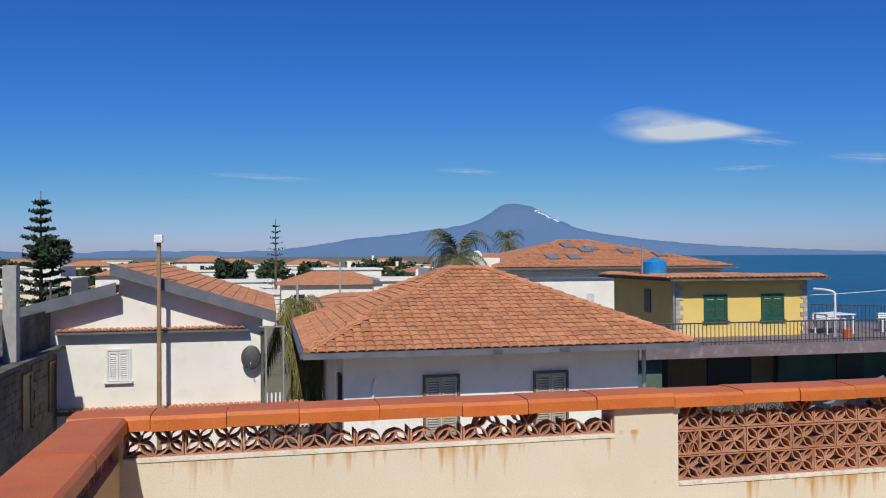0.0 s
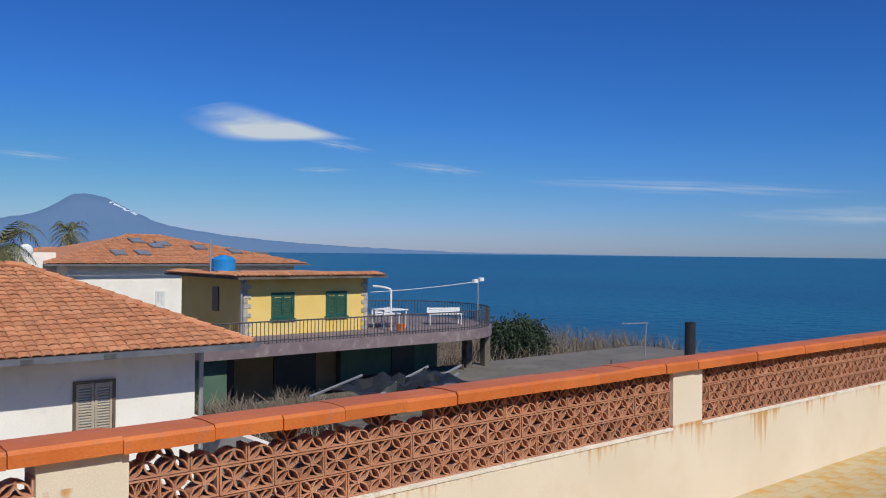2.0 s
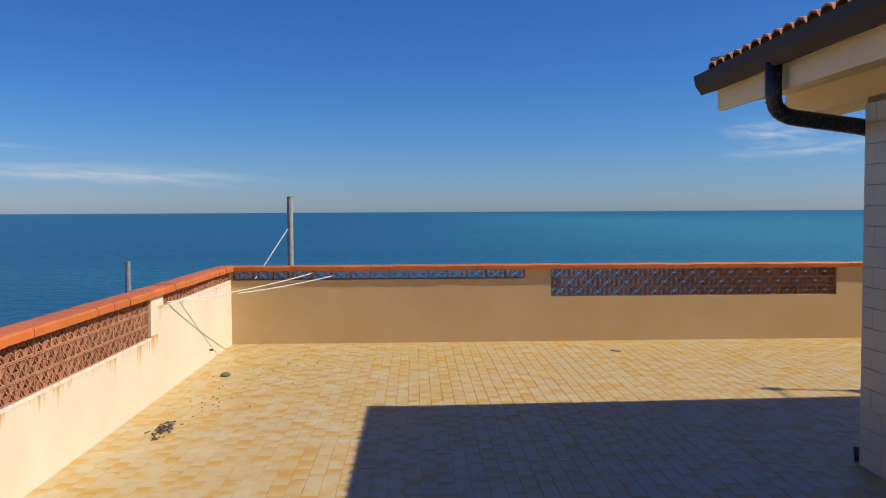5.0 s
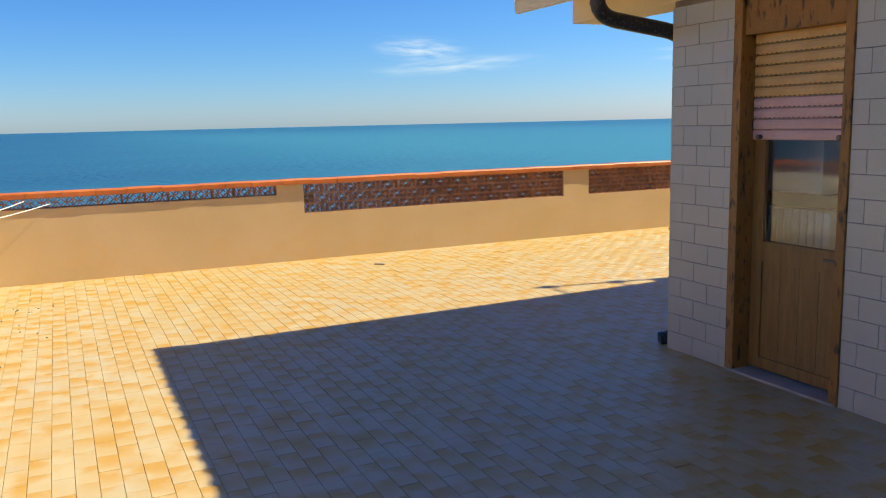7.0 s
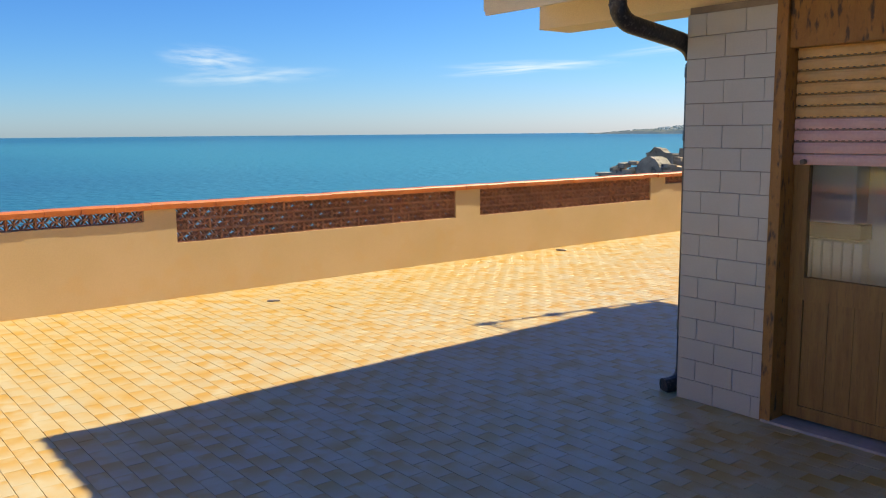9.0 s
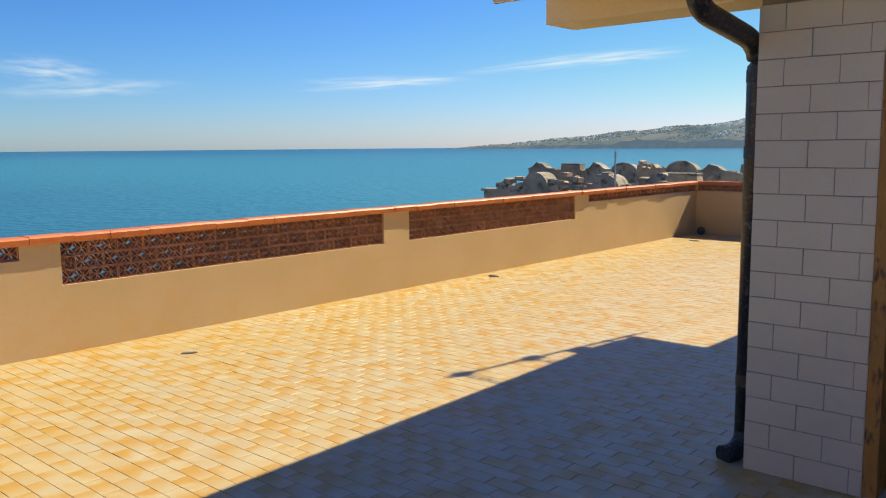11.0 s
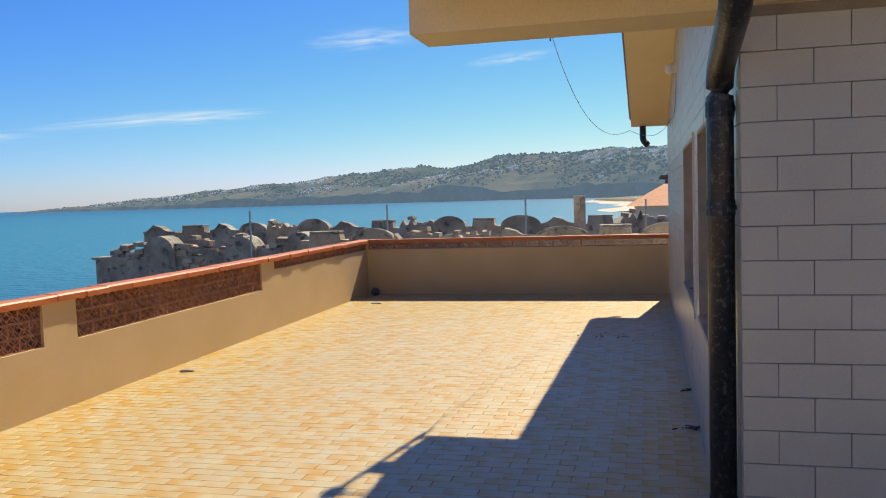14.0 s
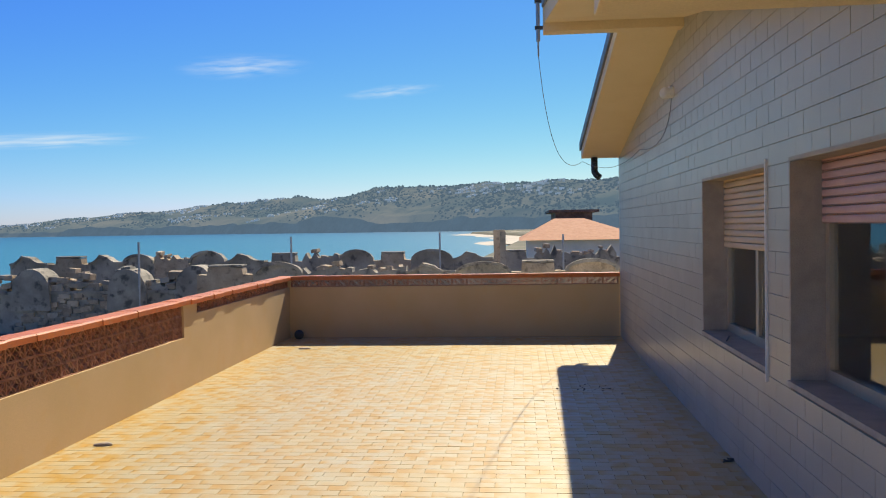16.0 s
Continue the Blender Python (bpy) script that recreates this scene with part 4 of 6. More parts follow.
def hill_at(t, k):
    x, y, h = along(t)
    d = Vector((-0.35, -1.0, 0)).normalized()
    s = (0, 3, 14)[k] if k < 3 else 30 * k - 40
    px, py = x + d.x * s, y + d.y * s
    px += 25 * fbm(px, py, 0.006)
    rise = PROFILE[k] + (max(0.0, 0.14 * fbm(x, 0, 0.005) + 0.08) * (1 - (k - 2) / 6) if 2 <= k < 8 else 0.0)
    z = -8.2 + h * min(rise, 1.0) * (1 + 0.16 * fbm(px, py, 0.004)) + 2.5 * fbm(px, py, 0.03) * (k > 1)
    return Vector((px, py, max(z, -8.3) if k else -8.3))


bm = bmesh.new()
grid = [[bm.verts.new(hill_at(i / N * (len(SHORE) - 1.001), k)) for k in range(K)] for i in range(N + 1)]
for i in range(N):
    for k in range(K - 1):
        f = bm.faces.new((grid[i][k], grid[i + 1][k], grid[i + 1][k + 1], grid[i][k + 1]))
        f.material_index = 1 if k < 2 else 0
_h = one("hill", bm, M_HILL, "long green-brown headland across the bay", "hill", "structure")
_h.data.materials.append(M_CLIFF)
_r = random.Random(11)
bm = bmesh.new()
def hill_between(t, k):
    """A spot on the hillside, k counted in steps up the slope."""
    i = min(int(k), K - 2)
    return hill_at(t, i).lerp(hill_at(t, i + 1), k - i)


for _ in range(2600):
    t = _r.uniform(0.8, len(SHORE) - 1.01)
    p = hill_between(t, _r.uniform(2.5, 13.8))
    if noise.noise(Vector((p.x * 0.009, p.y * 0.009, 2.0))) < 0.12:
        continue
    w, h = _r.uniform(1.8, 5.0), _r.uniform(2.0, 4.5)
    box(bm, p.x - w, p.x + w, p.y - 3, p.y + 3, p.z - 2, p.z + h)
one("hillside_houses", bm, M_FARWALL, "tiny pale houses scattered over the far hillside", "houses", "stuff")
_tb = bmesh.new()
bmesh.ops.create_icosphere(_tb, subdivisions=1, radius=1.0)
_tv = np.array([v.co for v in _tb.verts])
_tf = np.array([[v.index for v in f.verts] for f in _tb.faces])
_tb.free()
_vs, _fs = [], []
for i in range(9500):
    t = _r.uniform(0.2, len(SHORE) - 1.01)
    k = _r.choice((14, 14, 13.6)) if i < 1100 else _r.uniform(2.2, 14)
    p = hill_between(t, k)
    if i >= 1100 and noise.noise(Vector((p.x * 0.006, p.y * 0.006, 5.0))) < -0.12:
        continue
    s = _r.uniform(0.9, 2.5) * (1.5 if _r.random() < 0.1 else 1.0)
    lump = _tv * (1 + 0.35 * np.sin(_tv[:, [1, 2, 0]] * 5 + i))
    _vs.append(lump * (s * _r.uniform(0.9, 1.6), s, s * _r.uniform(0.6, 1.1)) + (p.x, p.y, p.z + s * 0.4))
    _fs.append(_tf + len(_tv) * (len(_vs) - 1))
_tm = bpy.data.meshes.new("hillside_trees")
_tm.from_pydata(np.concatenate(_vs).tolist(), [], np.concatenate(_fs).tolist())
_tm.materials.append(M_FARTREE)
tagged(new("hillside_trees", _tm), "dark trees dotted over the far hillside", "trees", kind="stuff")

# volcano: a broad cone with shoulders, left of the sea
ETNA = Vector((1300, 4300, -8))


def etna_h(u):
    a = abs(u)
    return min(215 * math.exp(-a / (1150 if u < 0 else 780)) + 88 * math.exp(-(a / (150 if u < 0 else 250)) ** 2), 284 - 0.03 * a)


bm = bmesh.new()
cols = []
for i in range(161):
    u = -1900 + i * 24
    x, y = ETNA.x + u * 0.957, ETNA.y - u * 0.29
    h = etna_h(u) * min(1.0, (u + 1900) / 1000) + 7 * fbm(u, 0, 0.02) * (0.3 + etna_h(u) / 300)
    cols.append([bm.verts.new((x, y - 300 * (1 - k / 5), -9 + max(h, 1) * (k / 5) ** 1.3 + (2.5 * fbm(u, k * 40, 0.03) if 0 < k < 5 else 0))) for k in range(6)] + [bm.verts.new((x, y + 60, -9))])
for a, b in zip(cols, cols[1:]):
    for k in range(6):
        bm.faces.new((a[k], b[k], b[k + 1], a[k + 1]))
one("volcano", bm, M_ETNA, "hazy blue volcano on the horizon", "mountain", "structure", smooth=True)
bm = bmesh.new()
_r = random.Random(2)
for k in range(14):
    u = 110 + k * 9
    z = -9 + etna_h(u) - 10 - _r.uniform(0, 8)
    x, y = ETNA.x + u * 0.957, ETNA.y - u * 0.29 - 22
    bmesh.ops.create_icosphere(bm, subdivisions=1, radius=7, matrix=Matrix.Translation((x, y, z)) @ Matrix.Diagonal((1.4, 0.6, _r.uniform(0.4, 1.0), 1)))
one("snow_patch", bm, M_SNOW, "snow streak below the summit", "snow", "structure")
# low far coast running out to the right of the volcano
bm = bmesh.new()
prev = None
for i in range(-90, 80):
    a = radians(14 + i * 0.55)
    h = (26 + 10 * fbm(i * 5, 3, 0.05)) * (1.3 if i < 0 else max(0.05, 1 - i / 80))
    p = Vector((4700 * math.sin(a), 4700 * math.cos(a), 0))
    cur = (bm.verts.new((p.x, p.y, -9)), bm.verts.new((p.x * 1.01, p.y * 1.01, -8 + h)), bm.verts.new((p.x * 1.02, p.y * 1.02, -9)))
    if prev:
        for k in range(2):
            bm.faces.new((prev[k], cur[k], cur[k + 1], prev[k + 1]))
    prev = cur
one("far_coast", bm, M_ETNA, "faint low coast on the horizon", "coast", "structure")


# clouds: thin veils far off
def cloud(az, el, w, h, tilt, material, label, dist=4200):
    """az: degrees clockwise from +y; el: degrees up; w, h: degrees."""
    a, e = radians(az), radians(el)
    p = Vector((math.sin(a) * math.cos(e), math.cos(a) * math.cos(e), math.sin(e))) * dist
    bm = bmesh.new()
    n = 24
    c = bm.verts.new((0, 0, 0))
    ring = [bm.verts.new((math.cos(2 * math.pi * k / n), math.sin(2 * math.pi * k / n), 0)) for k in range(n)]
    for k in range(n):
        bm.faces.new((c, ring[k], ring[(k + 1) % n]))
    ob = one("cloud", bm, material, label, "cloud", "structure")
    ob.matrix_world = look(p, (0, 0, 0), -tilt) @ Matrix.Diagonal((dist * math.tan(radians(w / 2)), dist * math.tan(radians(h / 2)), 1, 1))
    ob.visible_shadow = False
    return ob


C_DENSE = cloud_mat("cloud_lens", 0.45, (1, 1, 1), 3.2, 0.25, True)
C_WISP = cloud_mat("cloud_wisp", 2.4, (0.8, 1.3, 1), 0.62, 0.05)
C_THIN = cloud_mat("cloud_thin", 1.9, (1.2, 1.1, 1), 0.5, 0.05)
for _c in (
    (28.3, 8.35, 12.5, 3.4, 0, C_DENSE),
    (32.9, 7.28, 5.9, 0.8, -9, C_WISP),
    (-0.2, 5.32, 9.4, 0.6, -3, C_THIN),
    (13.7, 5.76, 5.5, 0.6, -4, C_WISP),
    (31.9, 5.55, 5.1, 0.5, 0, C_THIN),
    (39.9, 5.78, 7.8, 0.9, -6, C_WISP),
    (56.6, 4.49, 25.0, 1.3, -3, C_WISP),
    (67.2, 2.46, 19.5, 1.6, -2, C_THIN),
    (72.3, 2.40, 21.9, 2.0, -3, C_THIN),
    (113.5, 4.88, 7.8, 2.2, -5, C_WISP),
    (115.9, 3.82, 14.1, 1.6, 3, C_THIN),
    (134.4, 4.24, 13.3, 0.9, 4, C_WISP),
    (146.7, 5.61, 17.2, 1.2, 5, C_WISP),
    (134.9, 4.43, 14.8, 1.0, 0, C_THIN),
    (161.4, 10.78, 9.8, 2.0, 3, C_WISP),
    (150.2, 5.74, 11.7, 1.2, 3, C_WISP),
    (171.2, 9.23, 7.8, 1.1, 5, C_THIN),
):
    cloud(*_c, "smooth white lens cloud" if _c[5] is C_DENSE else "thin white wisp of cloud")


# ---- plants ----
def leaf_quads(bm, centre, spread, n, size, r, flat=1.0):
    for _ in range(n):
        p = Vector(centre) + Vector((r.gauss(0, 1), r.gauss(0, 1), r.gauss(0, 1) * flat)) * spread
        a = Vector((r.uniform(-1, 1), r.uniform(-1, 1), r.uniform(-1, 1))).normalized()
        b = a.cross(Vector((r.uniform(-1, 1), r.uniform(-1, 1), r.uniform(-1, 1)))).normalized()
        s = size * r.uniform(0.6, 1.3)
        bm.faces.new([bm.verts.new(p + a * s), bm.verts.new(p + b * s * 0.5), bm.verts.new(p - a * s), bm.verts.new(p - b * s * 0.5)])


def trunk_part(tree, pts, r0, r1, material=M_BARK):
    bm = bmesh.new()
    for k, (p, q) in enumerate(zip(pts, pts[1:])):
        f, g = k / (len(pts) - 1), (k + 1) / (len(pts) - 1)
        cyl(bm, p, q, r0 + (r1 - r0) * f, r0 + (r1 - r0) * g, 8)
    return part("trunk", bm, material, tree)


def round_tree(at, radius, height, seed, label, material=M_LEAF, name="tree", n=60, leaf=0.16):
    r = random.Random(seed)
    tree = thing(name, label, name.replace("_", " "), at)
    trunk_part(tree, [(0, 0, 0), (0.05, 0.02, height * 0.3), (0.0, 0.1, height * 0.6)], 0.14 * radius, 0.05 * radius)
    bm = bmesh.new()
    for _ in range(n):
        d = Vector((r.gauss(0, 1), r.gauss(0, 1), r.gauss(0, 1))).normalized() * r.uniform(0.55, 0.98)
        c = Vector((d.x * radius, d.y * radius, height - radius * 0.85 + d.z * radius * 0.8))
        if c.z > 0.1:
            leaf_quads(bm, c, radius * 0.13, 30, leaf, r)
    part("crown", bm, material, tree)
    return tree


def palm(at, height, fronds, seed, label, material=M_FROND, droop=1.0, size=1.8):
    r = random.Random(seed)
    tree = thing("palm_tree", label, "palm", at)
    trunk_part(tree, [(0, 0, 0), (0.05, 0, height * 0.5), (0, 0, height)], 0.24, 0.2)
    bm = bmesh.new()
    for k in range(fronds):
        a = 2 * math.pi * k / fronds + r.uniform(-0.2, 0.2)
        up = r.uniform(-0.3, 1.15)
        d = Vector((math.cos(a), math.sin(a), 0))
        l = size * r.uniform(0.8, 1.15)
        pts = bezier((0, 0, height), d * l * 0.5 + Vector((0, 0, height + l * up)), d * l * 0.95 + Vector((0, 0, height + l * (up - 0.75 * droop))), 9)
        side = Vector((-d.y, d.x, 0))
        for i in range(9):
            p, q = pts[i], pts[i + 1]
            bm.faces.new([bm.verts.new(v) for v in (p - side * 0.015, p + side * 0.015, q + side * 0.01, q - side * 0.01)])
            if i > 0:
                for s in (-1, 1):
                    for f in (0.0, 0.5):
                        o = p.lerp(q, f)
                        w = 0.42 * size / 1.8 * math.sin(math.pi * min(1, (i + 1 + f) / 9.6)) + 0.08
                        tip = o + side * s * w + (q - p) * 1.2 - Vector((0, 0, w * 0.45 * droop))
                        bm.faces.new([bm.verts.new(v) for v in (o, o + (q - p) * 0.28, tip)])
    part("crown", bm, material, tree)
    return tree


def norfolk_pine(at, height, seed, label, spread=0.2, bare=0.0):
    r = random.Random(seed)
    tree = thing("norfolk_pine", label, "pine", at)
    trunk_part(tree, [(0, 0, 0), (0, 0, height * 0.5), (0, 0, height)], height * 0.018, 0.03)
    bm = bmesh.new()
    tiers = 15
    for t in range(tiers):
        z = height * (0.12 + 0.86 * t / tiers)
        l = height * spread * (1 - 0.88 * t / tiers) * r.uniform(0.85, 1.1)
        for k in range(7):
            a = 2 * math.pi * k / 7 + r.uniform(-0.3, 0.3)
            d = Vector((math.cos(a), math.sin(a), 0.12))
            for s in range(8):
                f = (s + 1) / 8
                leaf_quads(bm, Vector((0, 0, z)) + d * l * f + Vector((0, 0, 0.1 * l * f * f)), height * 0.006 + 0.02, 1 if bare else 5, height * (0.010 if bare else 0.016), r, 0.5)
    part("crown", bm, M_LEAFD, tree)
    return tree


def scrub(name, x0, x1, y0, y1, z, n, hgt, seed, label, material=M_DRY):
    r = random.Random(seed)
    bm = bmesh.new()
    for _ in range(n):
        x, y = r.uniform(x0, x1), r.uniform(y0, y1)
        h = hgt * r.uniform(0.5, 1.2)
        for _k in range(7):
            d = Vector((r.uniform(-0.7, 0.7), r.uniform(-0.7, 0.7), 1)) * h
            p = Vector((x, y, z))
            q = p + d
            s = Vector((r.uniform(-1, 1), r.uniform(-1, 1), 0)).normalized() * 0.025
            bm.faces.new([bm.verts.new(v) for v in (p - s, p + s, q)])
            m = p.lerp(q, 0.55)
            q2 = m + Vector((r.uniform(-0.5, 0.5), r.uniform(-0.5, 0.5), 0.5)) * h
            bm.faces.new([bm.verts.new(v) for v in (m - s * 0.7, m + s * 0.7, q2)])
    one(name, bm, material, label, "scrub", "stuff")


# ---- neighbouring houses ----
def louvred(parent, x0, x1, y, z0, z1, frame, louvre, leaves=2, nm="window", sill=True):
    """A shuttered window in a wall that faces -y."""
    win = thing(nm, "", "", (0, 0, 0))
    win.parent = parent
    f = 0.05
    boxes("frame", frame, win, (x0, x0 + f, y - 0.05, y + 0.05, z0, z1), (x1 - f, x1, y - 0.05, y + 0.05, z0, z1), (x0 + f, x1 - f, y - 0.05, y + 0.05, z1 - f, z1))
    w = (x1 - x0 - 2 * f) / leaves
    for k in range(leaves):
        a, b = x0 + f + k * w + 0.008, x0 + f + (k + 1) * w - 0.008
        bm = bmesh.new()
        for s in ((a, a + 0.05, y - 0.03, y + 0.01, z0 + 0.01, z1 - f - 0.01), (b - 0.05, b, y - 0.03, y + 0.01, z0 + 0.01, z1 - f - 0.01), (a + 0.05, b - 0.05, y - 0.03, y + 0.01, z1 - f - 0.08, z1 - f - 0.01), (a + 0.05, b - 0.05, y - 0.03, y + 0.01, z0 + 0.01, z0 + 0.09)):
            box(bm, *s)
        z = z0 + 0.11
        while z < z1 - f - 0.11:
            box(bm, a + 0.05, b - 0.05, -0.02, 0.02, -0.004, 0.004, Matrix.Translation((0, y - 0.01, z)) @ pose(0, 0, 0, 40))
            z += 0.055
        box(bm, a + 0.05, b - 0.05, y + 0.012, y + 0.02, z0 + 0.05, z1 - f - 0.05)
        part("shutter", bm, louvre, win)
    if sill:
        boxes("sill", louvre, win, (x0 - 0.05, x1 + 0.05, y - 0.1, y + 0.05, z0 - 0.05, z0 - 0.002))
    return win


GZ = -5.2
# white house with the hipped roof
hip = thing("house", "white house with hipped terracotta roof and brown louvred shutters", "house")
ex0, ex1, ey0, ey1, ez = 1.15, 9.55, 17.4, 25.6, -0.36
wx0, wx1, wy0 = 1.95, 8.60, 18.2
boxes("wall", M_WHITE, hip, (wx0, wx1, wy0, ey1 - 0.7, GZ, ez - 0.10))
ap = (5.35, 21.5, 1.22)
bm = bmesh.new()
_c = [bm.verts.new(p) for p in ((ex0, ey0, ez), (ex1, ey0, ez), (ex1, ey1, ez), (ex0, ey1, ez))]
_b = [bm.verts.new((p.co.x, p.co.y, ez - 0.09)) for p in _c]
_t = [bm.verts.new((4.95, 21.5, ap[2] - 0.03)), bm.verts.new((5.9, 21.5, ap[2] - 0.03))]
for f in ((_c[0], _c[1], _t[1], _t[0]), (_c[1], _c[2], _t[1]), (_c[2], _c[3], _t[0], _t[1]), (_c[3], _c[0], _t[0]), tuple(reversed(_b))):
    bm.faces.new(f)
for i in range(4):
    bm.faces.new((_c[i], _b[i], _b[(i + 1) % 4], _c[(i + 1) % 4]))
hip_roof = part("roof", bm, M_ROOF, hip)
boxes("gutter", M_GREYMET, hip, (ex0 - 0.08, ex1 + 0.08, ey0 - 0.12, ey0 - 0.002, ez - 0.10, ez + 0.015), (ex0 - 0.12, ex0 - 0.002, ey0 - 0.001, ey1, ez - 0.10, ez + 0.015))
for x in (4.95, 6.4):
    boxes("gutter_bracket", M_RAIL, hip, (x, x + 0.22, ey0 - 0.135, ey0 - 0.121, ez - 0.09, ez + 0.0))
for x0, x1 in ((3.64, 4.45), (6.11, 6.92)):
    louvred(hip, x0, x1, wy0 - 0.005, -2.95, -0.97, M_FRAME_BR, M_LOUVRE, sill=False)
bm = bmesh.new()
tube(bm, bezier((2.55, wy0 - 0.03, -2.6), (2.55, wy0 - 0.03, -1.0), (2.62, wy0 - 0.03, -1.02), 6), 0.03, 6)
part("vent_pipe", bm, M_WHITEMET, hip)
bm = bmesh.new()
cyl(bm, (8.72, wy0 - 0.05, ez - 0.1), (8.72, wy0 - 0.05, GZ), 0.05, n=8)
part("downpipe", bm, M_STEEL, hip)
boxes("shutter", M_DARK, hip, (wx0 - 0.09, wx0 - 0.01, 18.5, 18.9, -2.9, -0.95), label="dark shutter on the side wall")
HIP = (hip_roof, (ex0, ex1, ey0, ey1, ez), ap)

# white gabled house
gab = thing("house", "white gabled house with terracotta roof and grey verge boards", "house")
gy = 24.0
bm = bmesh.new()
prism(bm, [(-5.9, GZ), (0.2, GZ), (0.2, -0.1), (-3.45, 1.08), (-3.45, 0.62), (-5.9, -0.02)], "y", gy, gy + 9)
part("wall", bm, M_WHITE, gab)
for nm, pts in (("roof", [(0.62, -0.12), (0.62, 0.03), (-3.6, 1.36), (-3.6, 1.22)]), ("roof", [(-3.45, 0.70), (-3.45, 0.86), (-6.3, 0.10), (-6.3, -0.06)])):
    bm = bmesh.new()
    prism(bm, pts, "y", gy - 0.45, gy + 9.4)
    part(nm, bm, M_ROOF, gab)
    bm = bmesh.new()
    d = 0.07
    prism(bm, [(p[0], p[1] + (d if i in (1, 2) else -d * 1.3)) for i, p in enumerate(pts)], "y", gy - 0.52, gy - 0.452)
    part("verge_board", bm, M_GREYMET, gab)
GAB_ROOF = gab
for z, x1 in ((-0.33, -0.1), (-2.42, 1.4)):
    led = boxes("tile_ledge", M_GREYMET, gab, (-5.0, x1, gy - 0.28, gy - 0.002, z - 0.10, z - 0.04))
    bt = barrel_piece("ledge_tile", 0.15, 0.30, 0.04, M_ROOFP)
    for k in range(int((x1 + 5.0) / 0.16)):
        ob = new("ledge_tile", bt)
        ob.parent = led
        ob.matrix_local = Matrix.Translation((-4.92 + k * 0.16, gy - 0.30, z - 0.045)) @ pose(0, 0, 0, 12)
louvred(gab, -3.78, -3.16, gy - 0.005, -1.70, -0.84, M_LOUVRE_W, M_LOUVRE_W)
dish = thing("satellite_dish", "grey satellite dish on the white house wall", "dish", (-0.05, gy - 0.25, -1.15))
bm = bmesh.new()
bmesh.ops.create_uvsphere(bm, u_segments=16, v_segments=10, radius=0.33, matrix=Matrix.Diagonal((0.8, 0.25, 1, 1)))
part("reflector", bm, M_RAIL, dish, smooth=True)
bm = bmesh.new()
cyl(bm, (0, 0.02, 0), (0, 0.26, -0.1), 0.025, n=6)
cyl(bm, (0, -0.05, -0.25), (0, -0.35, -0.1), 0.012, n=6)
part("arm", bm, M_STEEL, dish)
mast = thing("lamp_post", "rusty steel mast with a white floodlight on top", "mast", (-2.35, 23.2, GZ))
bm = bmesh.new()
cyl(bm, (0, 0, 0), (0, 0, 7.15), 0.065, 0.055, 10)
part("shaft", bm, M_RUSTPOLE, mast)
boxes("floodlight", M_WHITEMET, mast, (-0.11, 0.11, -0.16, 0.06, 7.15, 7.36), label="white floodlight", bevel=0.03)
# fence and passage between the two houses
fence = thing("fence", "white metal railing between two houses", "fence", (0.25, 23.6, -3.05))
for k in range(17):
    boxes("bar", M_WHITEMET, fence, (k * 0.11, k * 0.11 + 0.045, 0, 0.03, 0.0, 0.95 if k < 5 else 0.62))
boxes("rail", M_WHITEMET, fence, (-0.02, 1.9, -0.02, -0.002, 0.05, 0.10), (-0.02, 1.9, -0.02, -0.002, 0.50, 0.55))
pas = one("passage_wall", (lambda b: (box(b, 0.25, 2.0, 23.65, 23.85, GZ, -3.06), box(b, 0.22, 0.30, 23.4, 23.5, GZ, -0.3), b)[2])(bmesh.new()), M_CONC, "low concrete wall under the railing", "wall", "structure")
frame_p = thing("pergola", "thin white steel frame beside the house", "pergola", (0.78, 23.2, GZ))
boxes("post", M_STEEL, frame_p, (0, 0.045, 0, 0.045, 0, 4.9))
boxes("post", M_STEEL, frame_p, (-0.45, -0.41, 0, 0.045, 0, 4.9))
boxes("bar", M_STEEL, frame_p, (-0.6, 0.06, 0.0, 0.045, 4.902, 4.94))

# old concrete building on the left
old = thing("house", "unfinished grey concrete block building in shade", "house")
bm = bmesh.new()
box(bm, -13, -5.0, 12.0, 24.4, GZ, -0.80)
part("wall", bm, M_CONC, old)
_r = random.Random(8)
for j in range(7):
    z = -1.02 - j * 0.21
    y = 17.0 + (0.22 if j % 2 else 0.0)
    while y < 24.2:
        if not any(q - 0.1 < y + 0.22 and y - 0.22 < q + 0.7 and z > -2.35 for q in (20.9, 23.2)):
            bm = bmesh.new()
            box(bm, -0.012, 0.012, -0.215, 0.215, -0.10, 0.10, bevel=0.006)
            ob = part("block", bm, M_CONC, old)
            ob.location = (-4.992 + _r.uniform(0, 0.006), y, z)
        y += 0.44
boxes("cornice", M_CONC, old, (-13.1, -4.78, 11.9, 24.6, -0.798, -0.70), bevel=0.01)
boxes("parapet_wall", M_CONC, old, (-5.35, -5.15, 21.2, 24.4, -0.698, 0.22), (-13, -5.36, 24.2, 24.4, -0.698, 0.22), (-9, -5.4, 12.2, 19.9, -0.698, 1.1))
boxes("column", M_POLE, old, (-5.25, -4.97, 20.35, 20.63, -0.698, 1.42), label="raw concrete column", bevel=0.01)
for y in (20.9, 23.2):
    w = thing("window", "", "", (0, 0, 0))
    w.parent = old
    boxes("frame", M_RUSTWOOD, w, (-5.02, -4.96, y - 0.06, y, -2.3, -1.05), (-5.02, -4.96, y + 0.6, y + 0.66, -2.3, -1.05), (-5.02, -4.96, y, y + 0.6, -1.11, -1.05))
    boxes("opening", M_DARK, w, (-5.02, -4.985, y, y + 0.6, -2.3, -1.11))

